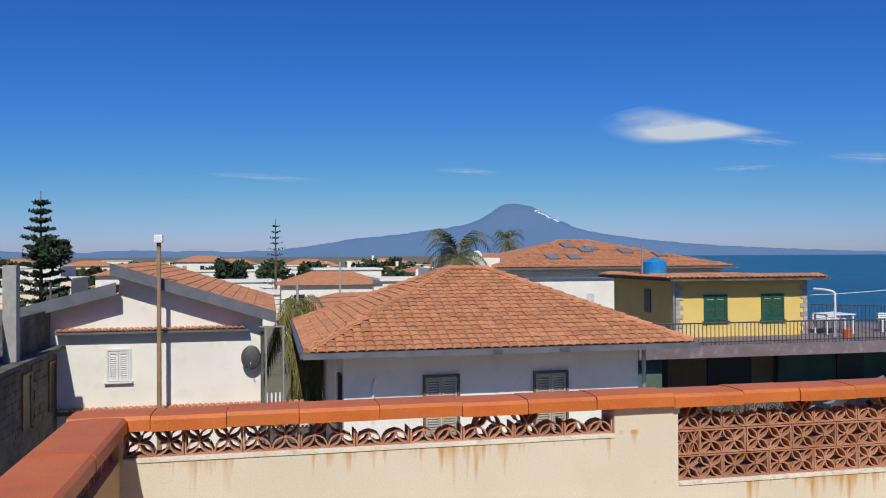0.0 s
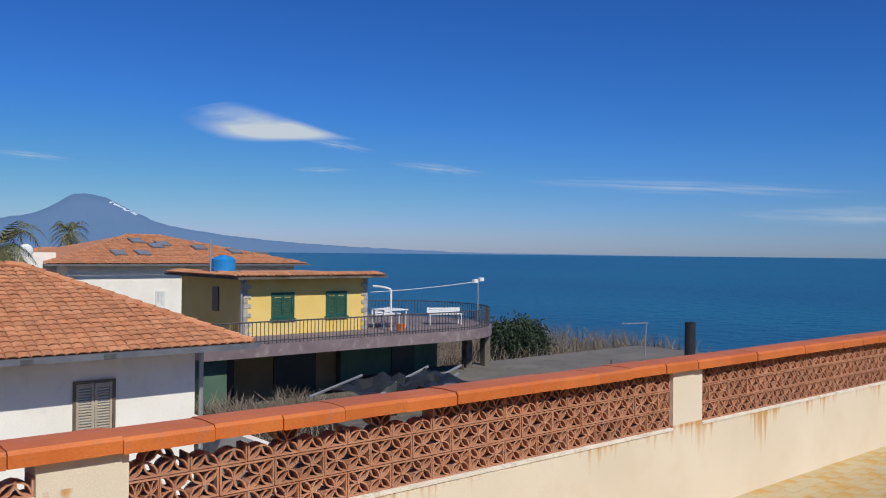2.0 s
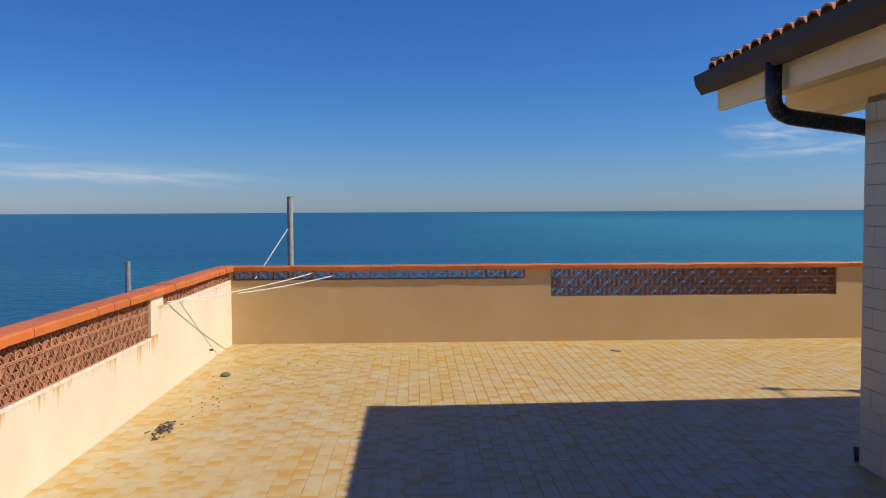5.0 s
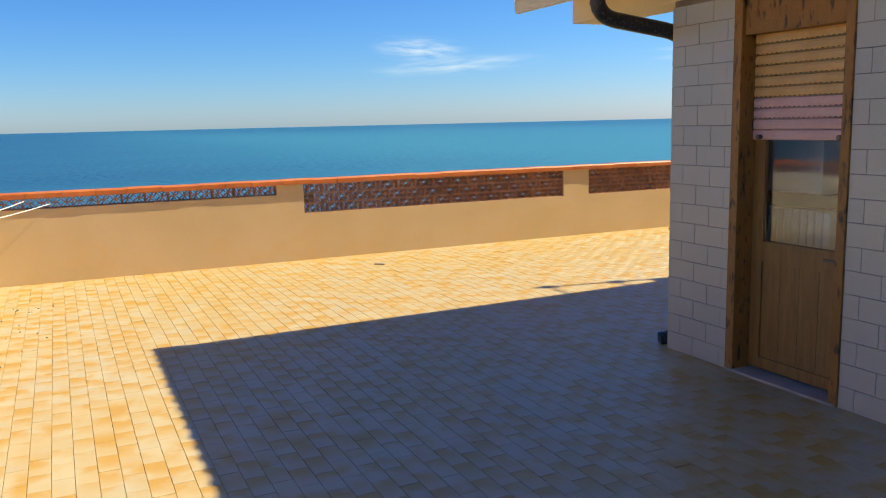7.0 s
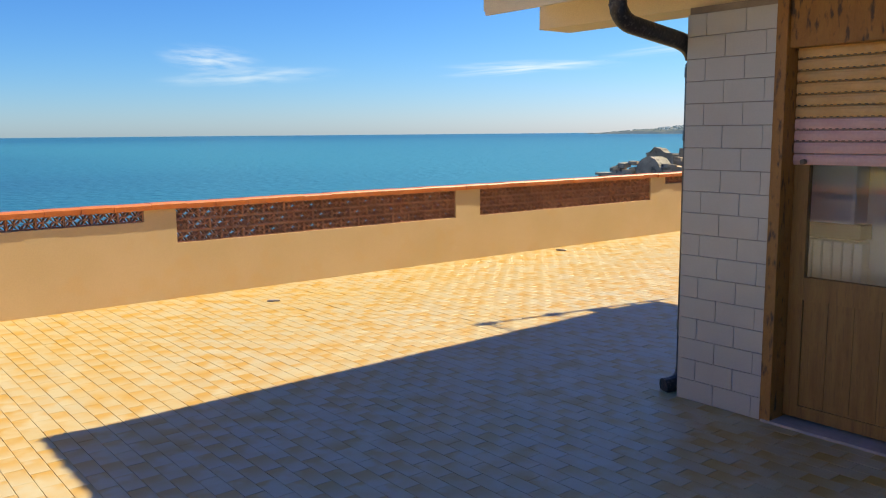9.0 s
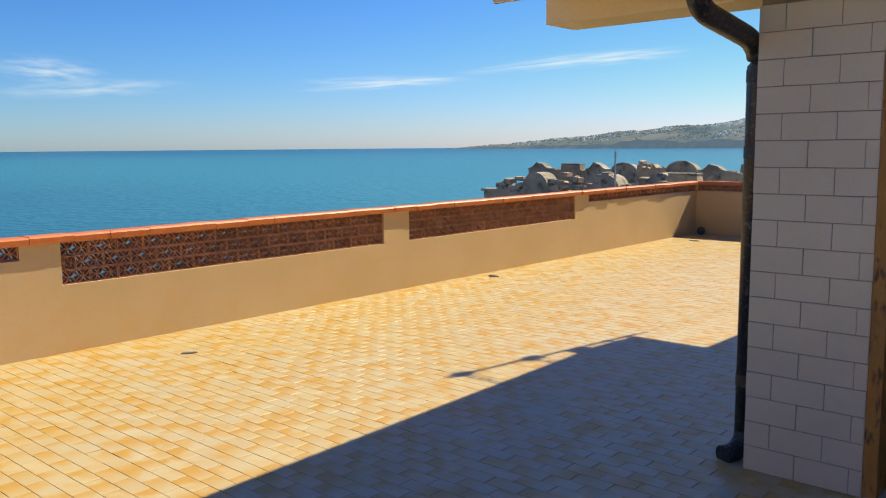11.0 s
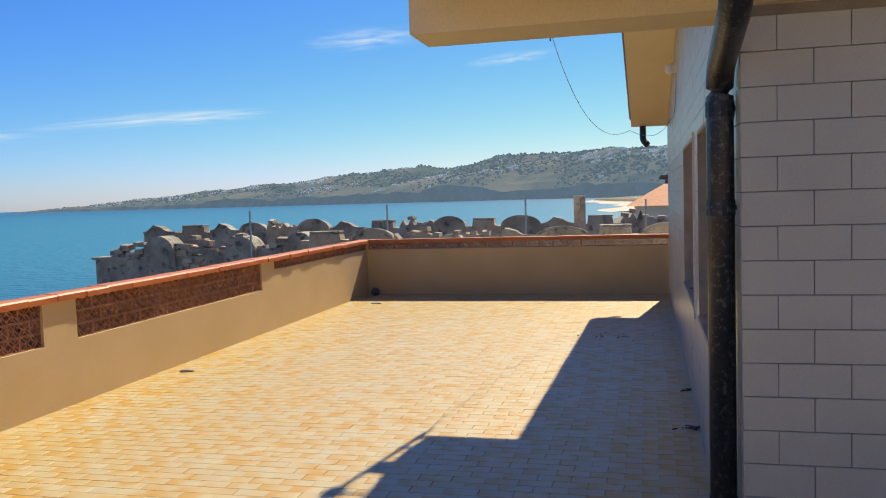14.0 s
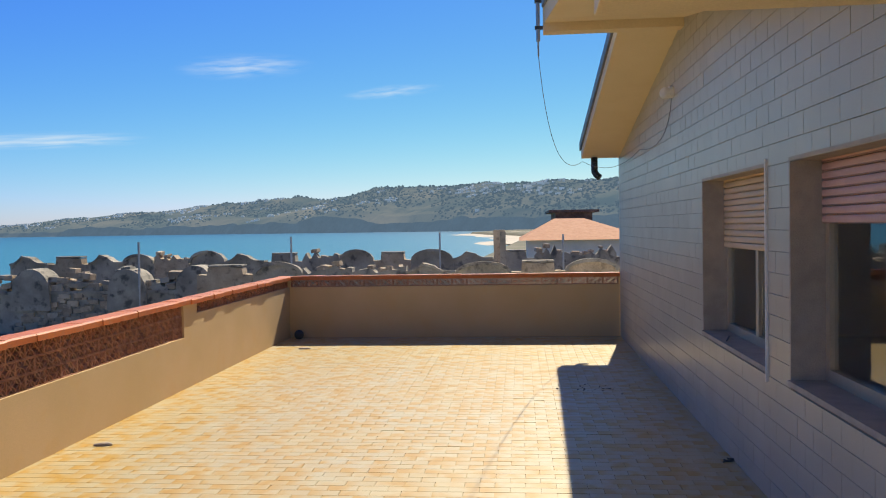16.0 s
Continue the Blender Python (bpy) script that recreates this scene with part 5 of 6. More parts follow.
# yellow house with a terrace
yel = thing("house", "yellow house with green shutters on a railed concrete terrace", "house")
boxes("wall", M_YELLOW, yel, (14.14, 19.2, 27.0, 32.2, -1.30, 0.66))
boxes("eave_slab", M_CONC, yel, (13.65, 19.75, 26.4, 32.7, 0.662, 0.74))
bt = barrel_piece("roof_tile", 0.20, 0.5, 0.05, M_ROOFP)
eaves = boxes("roof", M_ROOF, yel, (13.75, 19.65, 26.5, 32.6, 0.742, 0.80))
for k in range(29):
    ob = new("roof_tile", bt)
    ob.parent = eaves
    ob.matrix_local = Matrix.Translation((13.78 + k * 0.205, 26.36, 0.745)) @ pose(0, 0, 0, 14)
for k in range(29):
    ob = new("roof_tile", bt)
    ob.parent = eaves
    ob.matrix_local = Matrix.Translation((13.60, 32.4 - k * 0.205, 0.745)) @ pose(0, 0, 0, 14, 0, -90)
for x0, x1 in ((15.18, 16.07), (17.39, 18.28)):
    louvred(yel, x0, x1, 26.995, -0.74, 0.17, M_GREEN, M_GREEN)
boxes("opening", M_DARK, yel, (14.10, 14.138, 28.9, 29.4, -0.55, 0.32), label="narrow dark side window")
for cx in (14.14, 19.2):
    for k in range(12):
        w = 0.14 if k % 2 else 0.26
        bm = bmesh.new()
        s = 1 if cx < 16 else -1
        box(bm, min(cx - s * 0.02, cx + s * w), max(cx - s * 0.02, cx + s * w), 26.97, 27.0 + 0.2, -1.29 + k * 0.16, -1.14 + k * 0.16, bevel=0.01)
        part("quoin_stone", bm, M_STONE, yel)
bm = bmesh.new()
cyl(bm, (14.02, 26.92, 0.66), (14.02, 26.92, -1.3), 0.04, n=8)
part("downpipe", bm, M_STEEL, yel)
# terrace slab with rounded end
arcpts = arc((21.6, 28.6), 4.1, -math.pi / 2, math.pi / 2, 14)
bm = bmesh.new()
prism(bm, [(11.6, 24.5), *arcpts, (11.6, 32.7)], "z", -1.68, -1.302)
part("terrace_slab", bm, M_MAUVE, yel)
rail_line = [(11.7, 24.6)] + [(11.7 + k * 0.14, 24.6) for k in range(1, 71)] + arc((21.6, 28.6), 4.0, -math.pi / 2, math.pi / 2, 84)
bm = bmesh.new()
box(bm, -0.01, 0.01, -0.01, 0.01, -1.301, -0.62)
_bar_mesh = mesh_of("baluster", bm, M_RAIL)
for x, y in rail_line:
    ob = new("baluster", _bar_mesh)
    ob.parent = yel
    ob.location = (x, y, 0)
bm = bmesh.new()
tube(bm, [(x, y, -0.60) for x, y in rail_line[::4]], 0.025, 6)
tube(bm, [(x, y, -1.2) for x, y in rail_line[::4]], 0.018, 6)
part("handrail", bm, M_RAIL, yel)
boxes("lower_wall", M_OCHRE, yel, (12.6, 18.0, 27.2, 27.4, GZ, -1.682))
boxes("lower_wall", M_GREENWALL, yel, (18.0, 22.6, 26.9, 27.4, GZ, -1.682))
boxes("lower_wall", M_GREENWALL, yel, (11.7, 12.6, 25.0, 27.4, GZ, -1.682))
boxes("opening", M_DARK, yel, (13.4, 13.9, 27.15, 27.198, GZ, -2.05))
boxes("opening", M_DARK, yel, (15.4, 17.1, 27.15, 27.198, GZ, -2.05))
boxes("opening", M_DARK, yel, (20.3, 21.4, 26.85, 26.898, -3.2, -2.0))
for x in (23.4, 24.4):
    boxes("column", M_CONC, yel, (x, x + 0.3, 26.0, 26.3, GZ, -1.682))
tank = thing("water_tank", "blue plastic water tank on the yellow house roof", "tank", (14.35, 29.0, 0.80))
bm = bmesh.new()
cyl(bm, (0, 0, 0.1), (0, 0, 0.50), 0.42, n=20)
cyl(bm, (0, 0, 0.50), (0, 0, 0.60), 0.42, 0.28, 20)
part("body", bm, M_BLUE, tank)
bm = bmesh.new()
cyl(bm, (0, 0, 0.60), (0, 0, 0.65), 0.15, n=12)
part("lid", bm, M_BLUE, tank)
boxes("stand", M_CONC, tank, (-0.45, 0.45, -0.4, 0.4, 0, 0.1))
bm = bmesh.new()
cyl(bm, (13.85, 29.0, 0.80), (13.85, 29.0, 2.0), 0.035, n=8)
one("vent_pipe", bm, M_STEEL, "grey vent pipe beside the blue tank", "pipe")
bm = bmesh.new()
tube(bm, [(19.6, 26.0, -1.3), (19.6, 26.0, 0.18)] + bezier((19.6, 26.0, 0.18), (19.6, 26.0, 0.32), (19.2, 26.6, 0.34), 5)[1:], 0.04, 8)
one("awning_pole", bm, M_WHITEMET, "bent white pole on the terrace", "pole")


def bench(at, turn):
    b = thing("garden_bench", "white metal garden bench on the terrace", "bench", at, "terrace benches", turn=turn)
    for k in range(4):
        boxes("seat_slat", M_WHITEMET, b, (-0.7, 0.7, -0.2 + k * 0.11, -0.11 + k * 0.11, 0.42, 0.45))
    for k in range(3):
        boxes("back_slat", M_WHITEMET, b, (-0.7, 0.7, 0.25, 0.28, 0.47 + k * 0.075, 0.52 + k * 0.075))
    for x in (-0.68, 0.62):
        for y in (-0.2, 0.24):
            boxes("leg", M_WHITEMET, b, (x, x + 0.05, y, y + 0.045, 0, 0.42 if y < 0 else 0.68))


bench((20.9, 28.0, -1.3), 20)
bench((23.0, 26.9, -1.3), -25)
tb = thing("garden_table", "white garden table on the terrace", "table", (20.3, 27.0, -1.3))
boxes("tabletop", M_WHITEMET, tb, (-0.6, 0.6, -0.4, 0.4, 0.68, 0.72), bevel=0.01)
for x in (-0.55, 0.5):
    for y in (-0.35, 0.3):
        boxes("leg", M_WHITEMET, tb, (x, x + 0.05, y, y + 0.05, 0, 0.68))
pot = thing("flower_pot", "terracotta pot on the terrace", "pot", (19.75, 25.6, -1.3))
bm = bmesh.new()
cyl(bm, (0, 0, 0), (0, 0, 0.28), 0.12, 0.18, 12)
part("body", bm, M_COPING, pot)
sl = thing("street_lamp", "small twin floodlight post at the terrace end", "lamp", (24.9, 27.0, -1.3))
bm = bmesh.new()
cyl(bm, (0, 0, 0), (0, 0, 1.75), 0.03, n=8)
part("post", bm, M_STEEL, sl)
boxes("floodlight", M_WHITEMET, sl, (-0.28, -0.06, -0.08, 0.08, 1.66, 1.82), bevel=0.02)
boxes("floodlight", M_WHITEMET, sl, (0.06, 0.28, -0.08, 0.08, 1.72, 1.88), bevel=0.02)
bm = bmesh.new()
tube(bm, bezier((19.3, 26.9, 0.1), (22, 27, 0.15), (24.9, 27.0, 0.42), 8), 0.012, 5)
one("wire", bm, M_CORD, "pale wire from yellow house to lamp post", "wire")

# long white building behind with roof windows
far = thing("house", "long white building with terracotta roof and skylights", "house")
boxes("wall", M_WHITE, far, (14.4, 28.2, 48.0, 62.0, GZ, 0.80))
boxes("wall_recess", M_WHITE, far, (12.6, 14.38, 50.0, 62, GZ, 1.4))
bm = bmesh.new()
v = [bm.verts.new(p) for p in ((13.2, 47.4, 0.80), (28.9, 47.4, 0.80), (28.9, 62.6, 0.80), (13.2, 62.6, 0.80), (19.8, 54.0, 2.55), (21.4, 54.0, 2.55))]
for f in ((0, 1, 5, 4), (1, 2, 5), (2, 3, 4, 5), (3, 0, 4), (3, 2, 1, 0)):
    bm.faces.new([v[k] for k in f])
far_roof = part("roof", bm, M_ROOF, far)
for x, f in ((17.2, 0.3), (18.6, 0.3), (19.2, 0.72), (20.6, 0.62), (22.6, 0.5), (24.6, 0.38), (20.0, 0.55)):
    y, z = 47.4 + 6.6 * f, 0.80 + 1.75 * f
    sk = boxes("skylight", M_GREYMET, far, (-0.38, 0.38, -0.5, 0.5, 0.0, 0.14), bevel=0.02)
    sk.matrix_local = pose(x + 0.35, y, z + 0.01, 14.9)
    boxes("pane", M_STEEL, sk, (-0.31, 0.31, -0.43, 0.43, 0.142, 0.15), label="grey glass pane")
boxes("gutter", M_GREYMET, far, (13.1, 29.0, 47.28, 47.39, 0.70, 0.80))
louvred(far, 19.2, 19.75, 47.995, -1.75, -0.75, M_LOUVRE_W, M_LOUVRE_W)
d2 = thing("satellite_dish", "white satellite dish on a far roof", "dish", (11.9, 46, 1.0))
bm = bmesh.new()
bmesh.ops.create_uvsphere(bm, u_segments=16, v_segments=10, radius=0.34, matrix=pose(0, 0, 0.5) @ Matrix.Diagonal((1, 0.25, 1, 1)))
part("reflector", bm, M_WHITEMET, d2, smooth=True)
bm = bmesh.new()
cyl(bm, (0, 0.1, -6.2), (0, 0.1, 0.5), 0.03, n=6)
part("mast", bm, M_STEEL, d2)
# utility room behind the hipped roof
ub = thing("house", "small white flat-roofed building with dark openings", "house")
boxes("wall", M_WHITE, ub, (8.2, 9.8, 40.0, 44.0, GZ, 0.95), (9.9, 11.4, 41.0, 44, GZ, 1.25))
boxes("opening", M_DARK, ub, (10.2, 10.7, 40.96, 40.998, -0.6, 0.6))

# flat grey roof and yard to the north-east
yard = thing("flat_roof", "weathered grey flat concrete roof with starter bars", "roof")
boxes("slab", M_GREYROOF, yard, (19.0, 36.0, 13.0, 27.0, -3.25, -3.0))
boxes("wall", M_CONC, yard, (19.3, 35.7, 13.3, 26.7, GZ, -3.252))
_r = random.Random(8)
for x, y in ((24.0, 20.5), (27.6, 22.0), (23.0, 25.8)):
    for k in range(4):
        bm = bmesh.new()
        cyl(bm, (x + _r.uniform(-0.1, 0.1), y + _r.uniform(-0.1, 0.1), -3.0), (x + _r.uniform(-0.18, 0.18), y, -2.55), 0.014, n=5)
        part("starter_bar", bm, M_FRAME_BR, yard)
tv = thing("antenna", "old television antenna on the flat roof", "antenna", (30.2, 22.3, -3.0))
bm = bmesh.new()
tube(bm, bezier((0, 0, 0), (-0.1, 0.05, 0.7), (0.03, 0, 1.75), 8), 0.025, 6)
part("mast", bm, M_STEEL, tv)
bm = bmesh.new()
cyl(bm, (-0.9, 0.6, 1.72), (0.1, 0, 1.75), 0.025, n=6)
part("boom", bm, M_STEEL, tv)
for k in range(5):
    bm = bmesh.new()
    cyl(bm, (-0.8 + k * 0.2, 0.35 - k * 0.1, 1.73), (-0.7 + k * 0.2, 0.65 - k * 0.1, 1.73), 0.012, n=5)
    part("element", bm, M_STEEL, tv)
yw = one("yard_wall", (lambda b: (box(b, 9.9, 10.1, 17.0, 24.0, GZ, -2.6), box(b, 10.1, 18.5, 17.0, 17.2, GZ, -3.6), b)[2])(bmesh.new()), M_WHITE, "low white yard wall", "wall", "structure")
tagged(boxes("yard", M_CONC, None, (10.12, 18.9, 17.22, 26.8, GZ, -3.4)), "raised concrete yard beside the houses", "yard", kind="structure")
perg = thing("collapsed_pergola", "collapsed pergola of pale battens and black netting", "pergola", (14.6, 19.6, -2.75))
_r = random.Random(4)
for k in range(14):
    bm = bmesh.new()
    a = _r.uniform(0.1, 0.7)
    p = Vector((_r.uniform(-2, 1.5), _r.uniform(-1.2, 1.2), _r.uniform(0.0, 0.5)))
    cyl(bm, p, p + Vector((math.cos(a) * 2.4, math.sin(a) * 2.0, _r.uniform(0.0, 0.55))), 0.04, n=6)
    part("batten", bm, M_STEEL, perg)
bm = bmesh.new()
g = [[bm.verts.new((i * 0.3 - 1.0, j * 0.3 - 1.0, 0.55 + 0.35 * fbm(i, j, 0.45) + 0.02 * i)) for j in range(8)] for i in range(12)]
for i in range(11):
    for j in range(7):
        bm.faces.new((g[i][j], g[i + 1][j], g[i + 1][j + 1], g[i][j + 1]))
part("netting", bm, M_DARK, perg, "crumpled black shade netting")
boxes("plinth", M_CONC, perg, (-1.8, 2.8, -1.3, 1.3, -0.65, 0.0))
scrub("dry_shrubs", 10.6, 14.6, 19.0, 23.5, -3.4, 260, 0.85, 1, "leafless grey shrubs in the neighbour's yard")
scrub("coastal_scrub", 25, 42, 27.5, 46, GZ, 1100, 2.2, 2, "dry grey scrub along the shore")
scrub("coastal_reeds", 36, 43, 12, 30, GZ, 350, 1.5, 3, "dry reeds by the sea")
round_tree((31.2, 31.0, GZ), 1.65, 3.55, 3, "dense dark green rounded shrub", M_LEAFD, "shrub", n=620, leaf=0.085)

# ---- town to the north ----
def town_house(x, y, w, d, top, seed, flat=False):
    r = random.Random(seed)
    h = thing("house", "distant low house with " + ("flat roof" if flat else "terracotta roof"), "house", (x, y, GZ), "town houses")
    t = top - GZ
    boxes("wall", M_WHITE if r.random() < 0.7 else M_CREAM1, h, (0, w, 0, d, 0, t))
    bm = bmesh.new()
    if flat:
        box(bm, -0.2, w + 0.2, -0.2, d + 0.2, t, t + 0.2)
    else:
        v = [bm.verts.new(p) for p in ((-0.4, -0.4, t), (w + 0.4, -0.4, t), (w + 0.4, d + 0.4, t), (-0.4, d + 0.4, t), (w * 0.3, d / 2, t + w * 0.12), (w * 0.7, d / 2, t + w * 0.12))]
        for f in ((0, 1, 5, 4), (1, 2, 5), (2, 3, 4, 5), (3, 0, 4), (3, 2, 1, 0)):
            bm.faces.new([v[k] for k in f])
    part("roof", bm, M_WHITE if flat else M_ROOF, h)
    n = max(1, int(w / 3))
    for k in range(n):
        a = w * (k + 0.5) / n
        boxes("window", M_DARK if r.random() < 0.6 else M_LOUVRE, h, (a - 0.45, a + 0.45, -0.03, -0.002, t - 2.0, t - 0.8))
    if r.random() < 0.35:
        boxes("chimney", M_WHITE, h, (w * 0.6, w * 0.6 + 0.6, d * 0.3, d * 0.3 + 0.6, t, t + w * 0.10 + 0.5))


_r = random.Random(21)
town_house(2.4, 48, 7.0, 7, -1.5, 1)
town_house(9.0, 64, 6.0, 6, -0.4, 2, True)
town_house(1.5, 72, 9, 8, -0.9, 3)
for row, (y, step) in enumerate(((85, 13), (112, 14), (145, 15), (185, 17), (235, 20), (300, 24))):
    x = -0.5 * y + _r.uniform(0, 8)
    while x < 0.30 * y:
        w = _r.uniform(0.55, 0.85) * step
        town_house(x, y + _r.uniform(-8, 8), w, _r.uniform(7, 11), _r.uniform(-2.4, -0.1) + (0.6 if _r.random() < 0.2 else 0), int(x * 7 + y), _r.random() < 0.6)
        x += step * _r.uniform(0.75, 1.15)
_r = random.Random(33)
for k in range(80):
    y = _r.uniform(75, 300)
    x = _r.uniform(-0.48, 0.25) * y
    s = _r.uniform(1.2, 2.6)
    round_tree((x, y, GZ), s, s * 0.9 + _r.uniform(2.0, 4.0), 100 + k, "dark green tree among the houses", M_LEAFD if k % 2 else M_LEAF, n=36, leaf=0.5)
norfolk_pine((-15.8, 66, GZ), 11.6, 1, "tall dark norfolk pine", 0.22)
norfolk_pine((1.2, 90, GZ), 10.7, 2, "thin norfolk pine in the distance", 0.19, 1)
round_tree((-14.7, 64, GZ), 1.35, 8.3, 7, "dense dark conifer beside the pine", M_LEAFD, n=60, leaf=0.2)
palm((8.2, 34.5, GZ), 6.7, 46, 4, "old palm with grey-green and dry fronds", size=1.7)
palm((19.6, 66, GZ), 7.9, 34, 5, "palm behind the long building", size=1.5)
palm((1.25, 26.6, GZ), 5.1, 40, 6, "yellow-green drooping palm between the houses", M_WILLOW, 2.4, 1.1)
palm((1.7, 25.2, GZ), 4.1, 44, 9, "yellow-green drooping palm by the fence", M_WILLOW, 2.4, 0.9)
for x, y, h in ((1.75, 40, 5.6), (-7.0, 60, 6.6), (5.0, 55, 6.4)):
    up = thing("utility_pole", "grey utility pole in the town", "pole", (x, y, GZ), "utility poles")
    bm = bmesh.new()
    cyl(bm, (0, 0, 0), (0, 0, h), 0.09, 0.06, 8)
    part("shaft", bm, M_POLE, up)
for k in range(4):
    bm = bmesh.new()
    tube(bm, bezier((-22, 45 + k, -0.3 - 0.3 * k), (-6, 45, -1.2 - 0.3 * k), (9, 45, -0.4 - 0.2 * k), 14), 0.018, 4)
    one("power_line", bm, M_CABLE, "sagging overhead power line", "cable", group="power lines")

# ---- crenellated ruin to the south ----
def scallop_wall(name, x0, x1, y, z0, z1, rise, step, seed, material, thick=0.35, label=""):
    """A parapet of round-headed merlons and stepped blocks with sagging links."""
    r = random.Random(seed)
    wall = thing(name, label, "ruin")
    x = x0
    k = 0
    while x < x1:
        w = step * r.uniform(0.85, 1.15)
        h = rise * r.uniform(0.8, 1.1)
        pts = [(x, z0), (x + w, z0)]
        kind = (0, 1, 2, 1, 0, 2)[(k + seed) % 6]
        if r.random() < 0.22:
            kind = 3
            top = [(x + w - w * i / 9, z1 + h * max(0.0, 0.45 + 0.9 * noise.noise(Vector((x * 2 + i * 0.9, seed, 3.3))))) for i in range(10)]
            pts += top
        elif kind == 2:
            pts += [(x + w, z1), (x + w * 0.82, z1), (x + w * 0.80, z1 + h * 0.8), (x + w * 0.2, z1 + h * 0.75), (x + w * 0.18, z1 + 0.01), (x, z1)]
        elif kind == 0:
            pts += [(x + w, z1)] + [(x + w / 2 + w * 0.46 * math.cos(a), z1 + h * math.sin(a)) for a in [math.pi * i / 10 for i in range(11)]] + [(x, z1)]
        else:
            c = 0.18 * w
            pts += [(x + w, z1 + h * 0.15)] + [(x + w - (w / 2 - c) * i / 5, z1 + h * (0.15 + 0.75 * (i / 5) ** 2)) for i in range(1, 6)] + [(x + c + (w / 2 - c) * (1 - i / 5), z1 + h * (0.15 + 0.75 * (1 - i / 5) ** 2)) for i in range(1, 6)] + [(x, z1 + h * 0.15)]
        worn = pts[:2]
        for p, q in zip(pts[2:], pts[3:]):
            m = max(1, int(math.hypot(q[0] - p[0], q[1] - p[1]) / 0.09))
            for i in range(m):
                f = i / m
                drop = 0.022 * noise.noise(Vector((p[0] * 3 + f, p[1] * 3 + f * 2, seed))) + 0.008 * r.uniform(-1, 1)
                worn.append((p[0] + (q[0] - p[0]) * f, p[1] + (q[1] - p[1]) * f + drop))
        worn.append(pts[-1])
        bm = bmesh.new()
        prism(bm, worn, "y", y - thick / 2, y + thick / 2)
        part("merlon", bm, material if r.random() < 0.75 else M_RUBBLE, wall)
        if kind == 0:
            bm = bmesh.new()
            rim = [(x + w / 2 + w * 0.50 * math.cos(a), z1 + (h + 0.05) * math.sin(a)) for a in [math.pi * i / 10 for i in range(11)]]
            inner = [(x + w / 2 + w * 0.44 * math.cos(a), z1 + (h - 0.04) * math.sin(a)) for a in [math.pi * i / 10 for i in range(10, -1, -1)]]
            prism(bm, rim + inner, "y", y + thick / 2 + 0.002, y + thick / 2 + 0.07)
            part("rim_moulding", bm, material, wall)
        elif kind == 1:
            bm = bmesh.new()
            edge = pts[2:]
            prism(bm, [(a, b + 0.012) for a, b in edge] + [(a, b - 0.05) for a, b in reversed(edge)], "y", y + thick / 2 + 0.002, y + thick / 2 + 0.05)
            part("rim_moulding", bm, material, wall)
        elif kind == 3:
            for i in range(7):
                a, b = top[r.randrange(1, 9)]
                q = r.uniform(0.05, 0.11)
                bm = bmesh.new()
                box(bm, -q, q, -thick * 0.45, thick * 0.45, -q * 0.6, q * 0.6, bevel=0.015)
                ob = part("stone", bm, M_RUBBLE, wall)
                ob.matrix_local = pose(a, y, b + q * 0.4, r.uniform(-8, 8), r.uniform(-14, 14), r.uniform(-10, 10))
        else:
            bm = bmesh.new()
            box(bm, x + w * 0.19, x + w * 0.80, y - thick / 2 - 0.015, y + thick / 2 + 0.015, z1 + h * 0.80 + 0.004, z1 + h * 0.80 + 0.05, bevel=0.015)
            part("cap_stone", bm, material, wall)
        x += w + 0.004
        k += 1
    return wall


scallop_wall("crenellated_wall", 5.5, 16.0, -18.4, GZ, 0.62, 0.24, 1.25, 3, M_RUIN, label="weathered grey crenellated parapet of a ruined villa")
scallop_wall("crenellated_wall", 5.0, 24.0, -23.0, GZ, 0.74, 0.30, 1.15, 5, M_RUIN, label="second crenellated parapet behind, stained and broken")
# broken masonry at the seaward end
rb = thing("broken_masonry", "crumbling stone and plaster wall ends of the ruin", "ruin")
_r = random.Random(17)
bm = bmesh.new()
box(bm, 16.2, 23.8, -19.6, -19.2, GZ, 0.12)
part("wall", bm, M_RUIN, rb)
for k in range(130):
    x = _r.uniform(16.3, 23.3)
    lvl = 0.30 + 0.38 * abs(math.sin(x * 1.9)) + 0.1 * math.sin(x * 5)
    z = _r.uniform(0.12, max(0.2, lvl))
    s = _r.uniform(0.08, 0.2)
    bm = bmesh.new()
    box(bm, -s, s, -0.17, 0.17, -s * 0.55, s * 0.55, bevel=0.02)
    ob = part("stone", bm, M_RUBBLE if _r.random() < 0.6 else M_RUIN, rb)
    ob.matrix_local = pose(x, -19.4 + _r.uniform(-0.05, 0.05), z, _r.uniform(-6, 6), _r.uniform(-10, 10), _r.uniform(-8, 8))
for k in range(170):
    # stones laid bare where the plaster has fallen
    x, z = _r.uniform(17.6, 22.0), _r.uniform(-0.95, 0.12)
    if noise.noise(Vector((x * 0.9, z * 1.2, 4.0))) < -0.05:
        continue
    q = _r.uniform(0.06, 0.15)
    bm = bmesh.new()
    box(bm, -q, q, -0.04, 0.04, -q * 0.5, q * 0.5, bevel=0.018)
    ob = part("stone", bm, M_RUBBLE, rb)
    ob.matrix_local = pose(x, -19.185 + _r.uniform(-0.01, 0.015), z, _r.uniform(-4, 4), _r.uniform(-8, 8), 0)
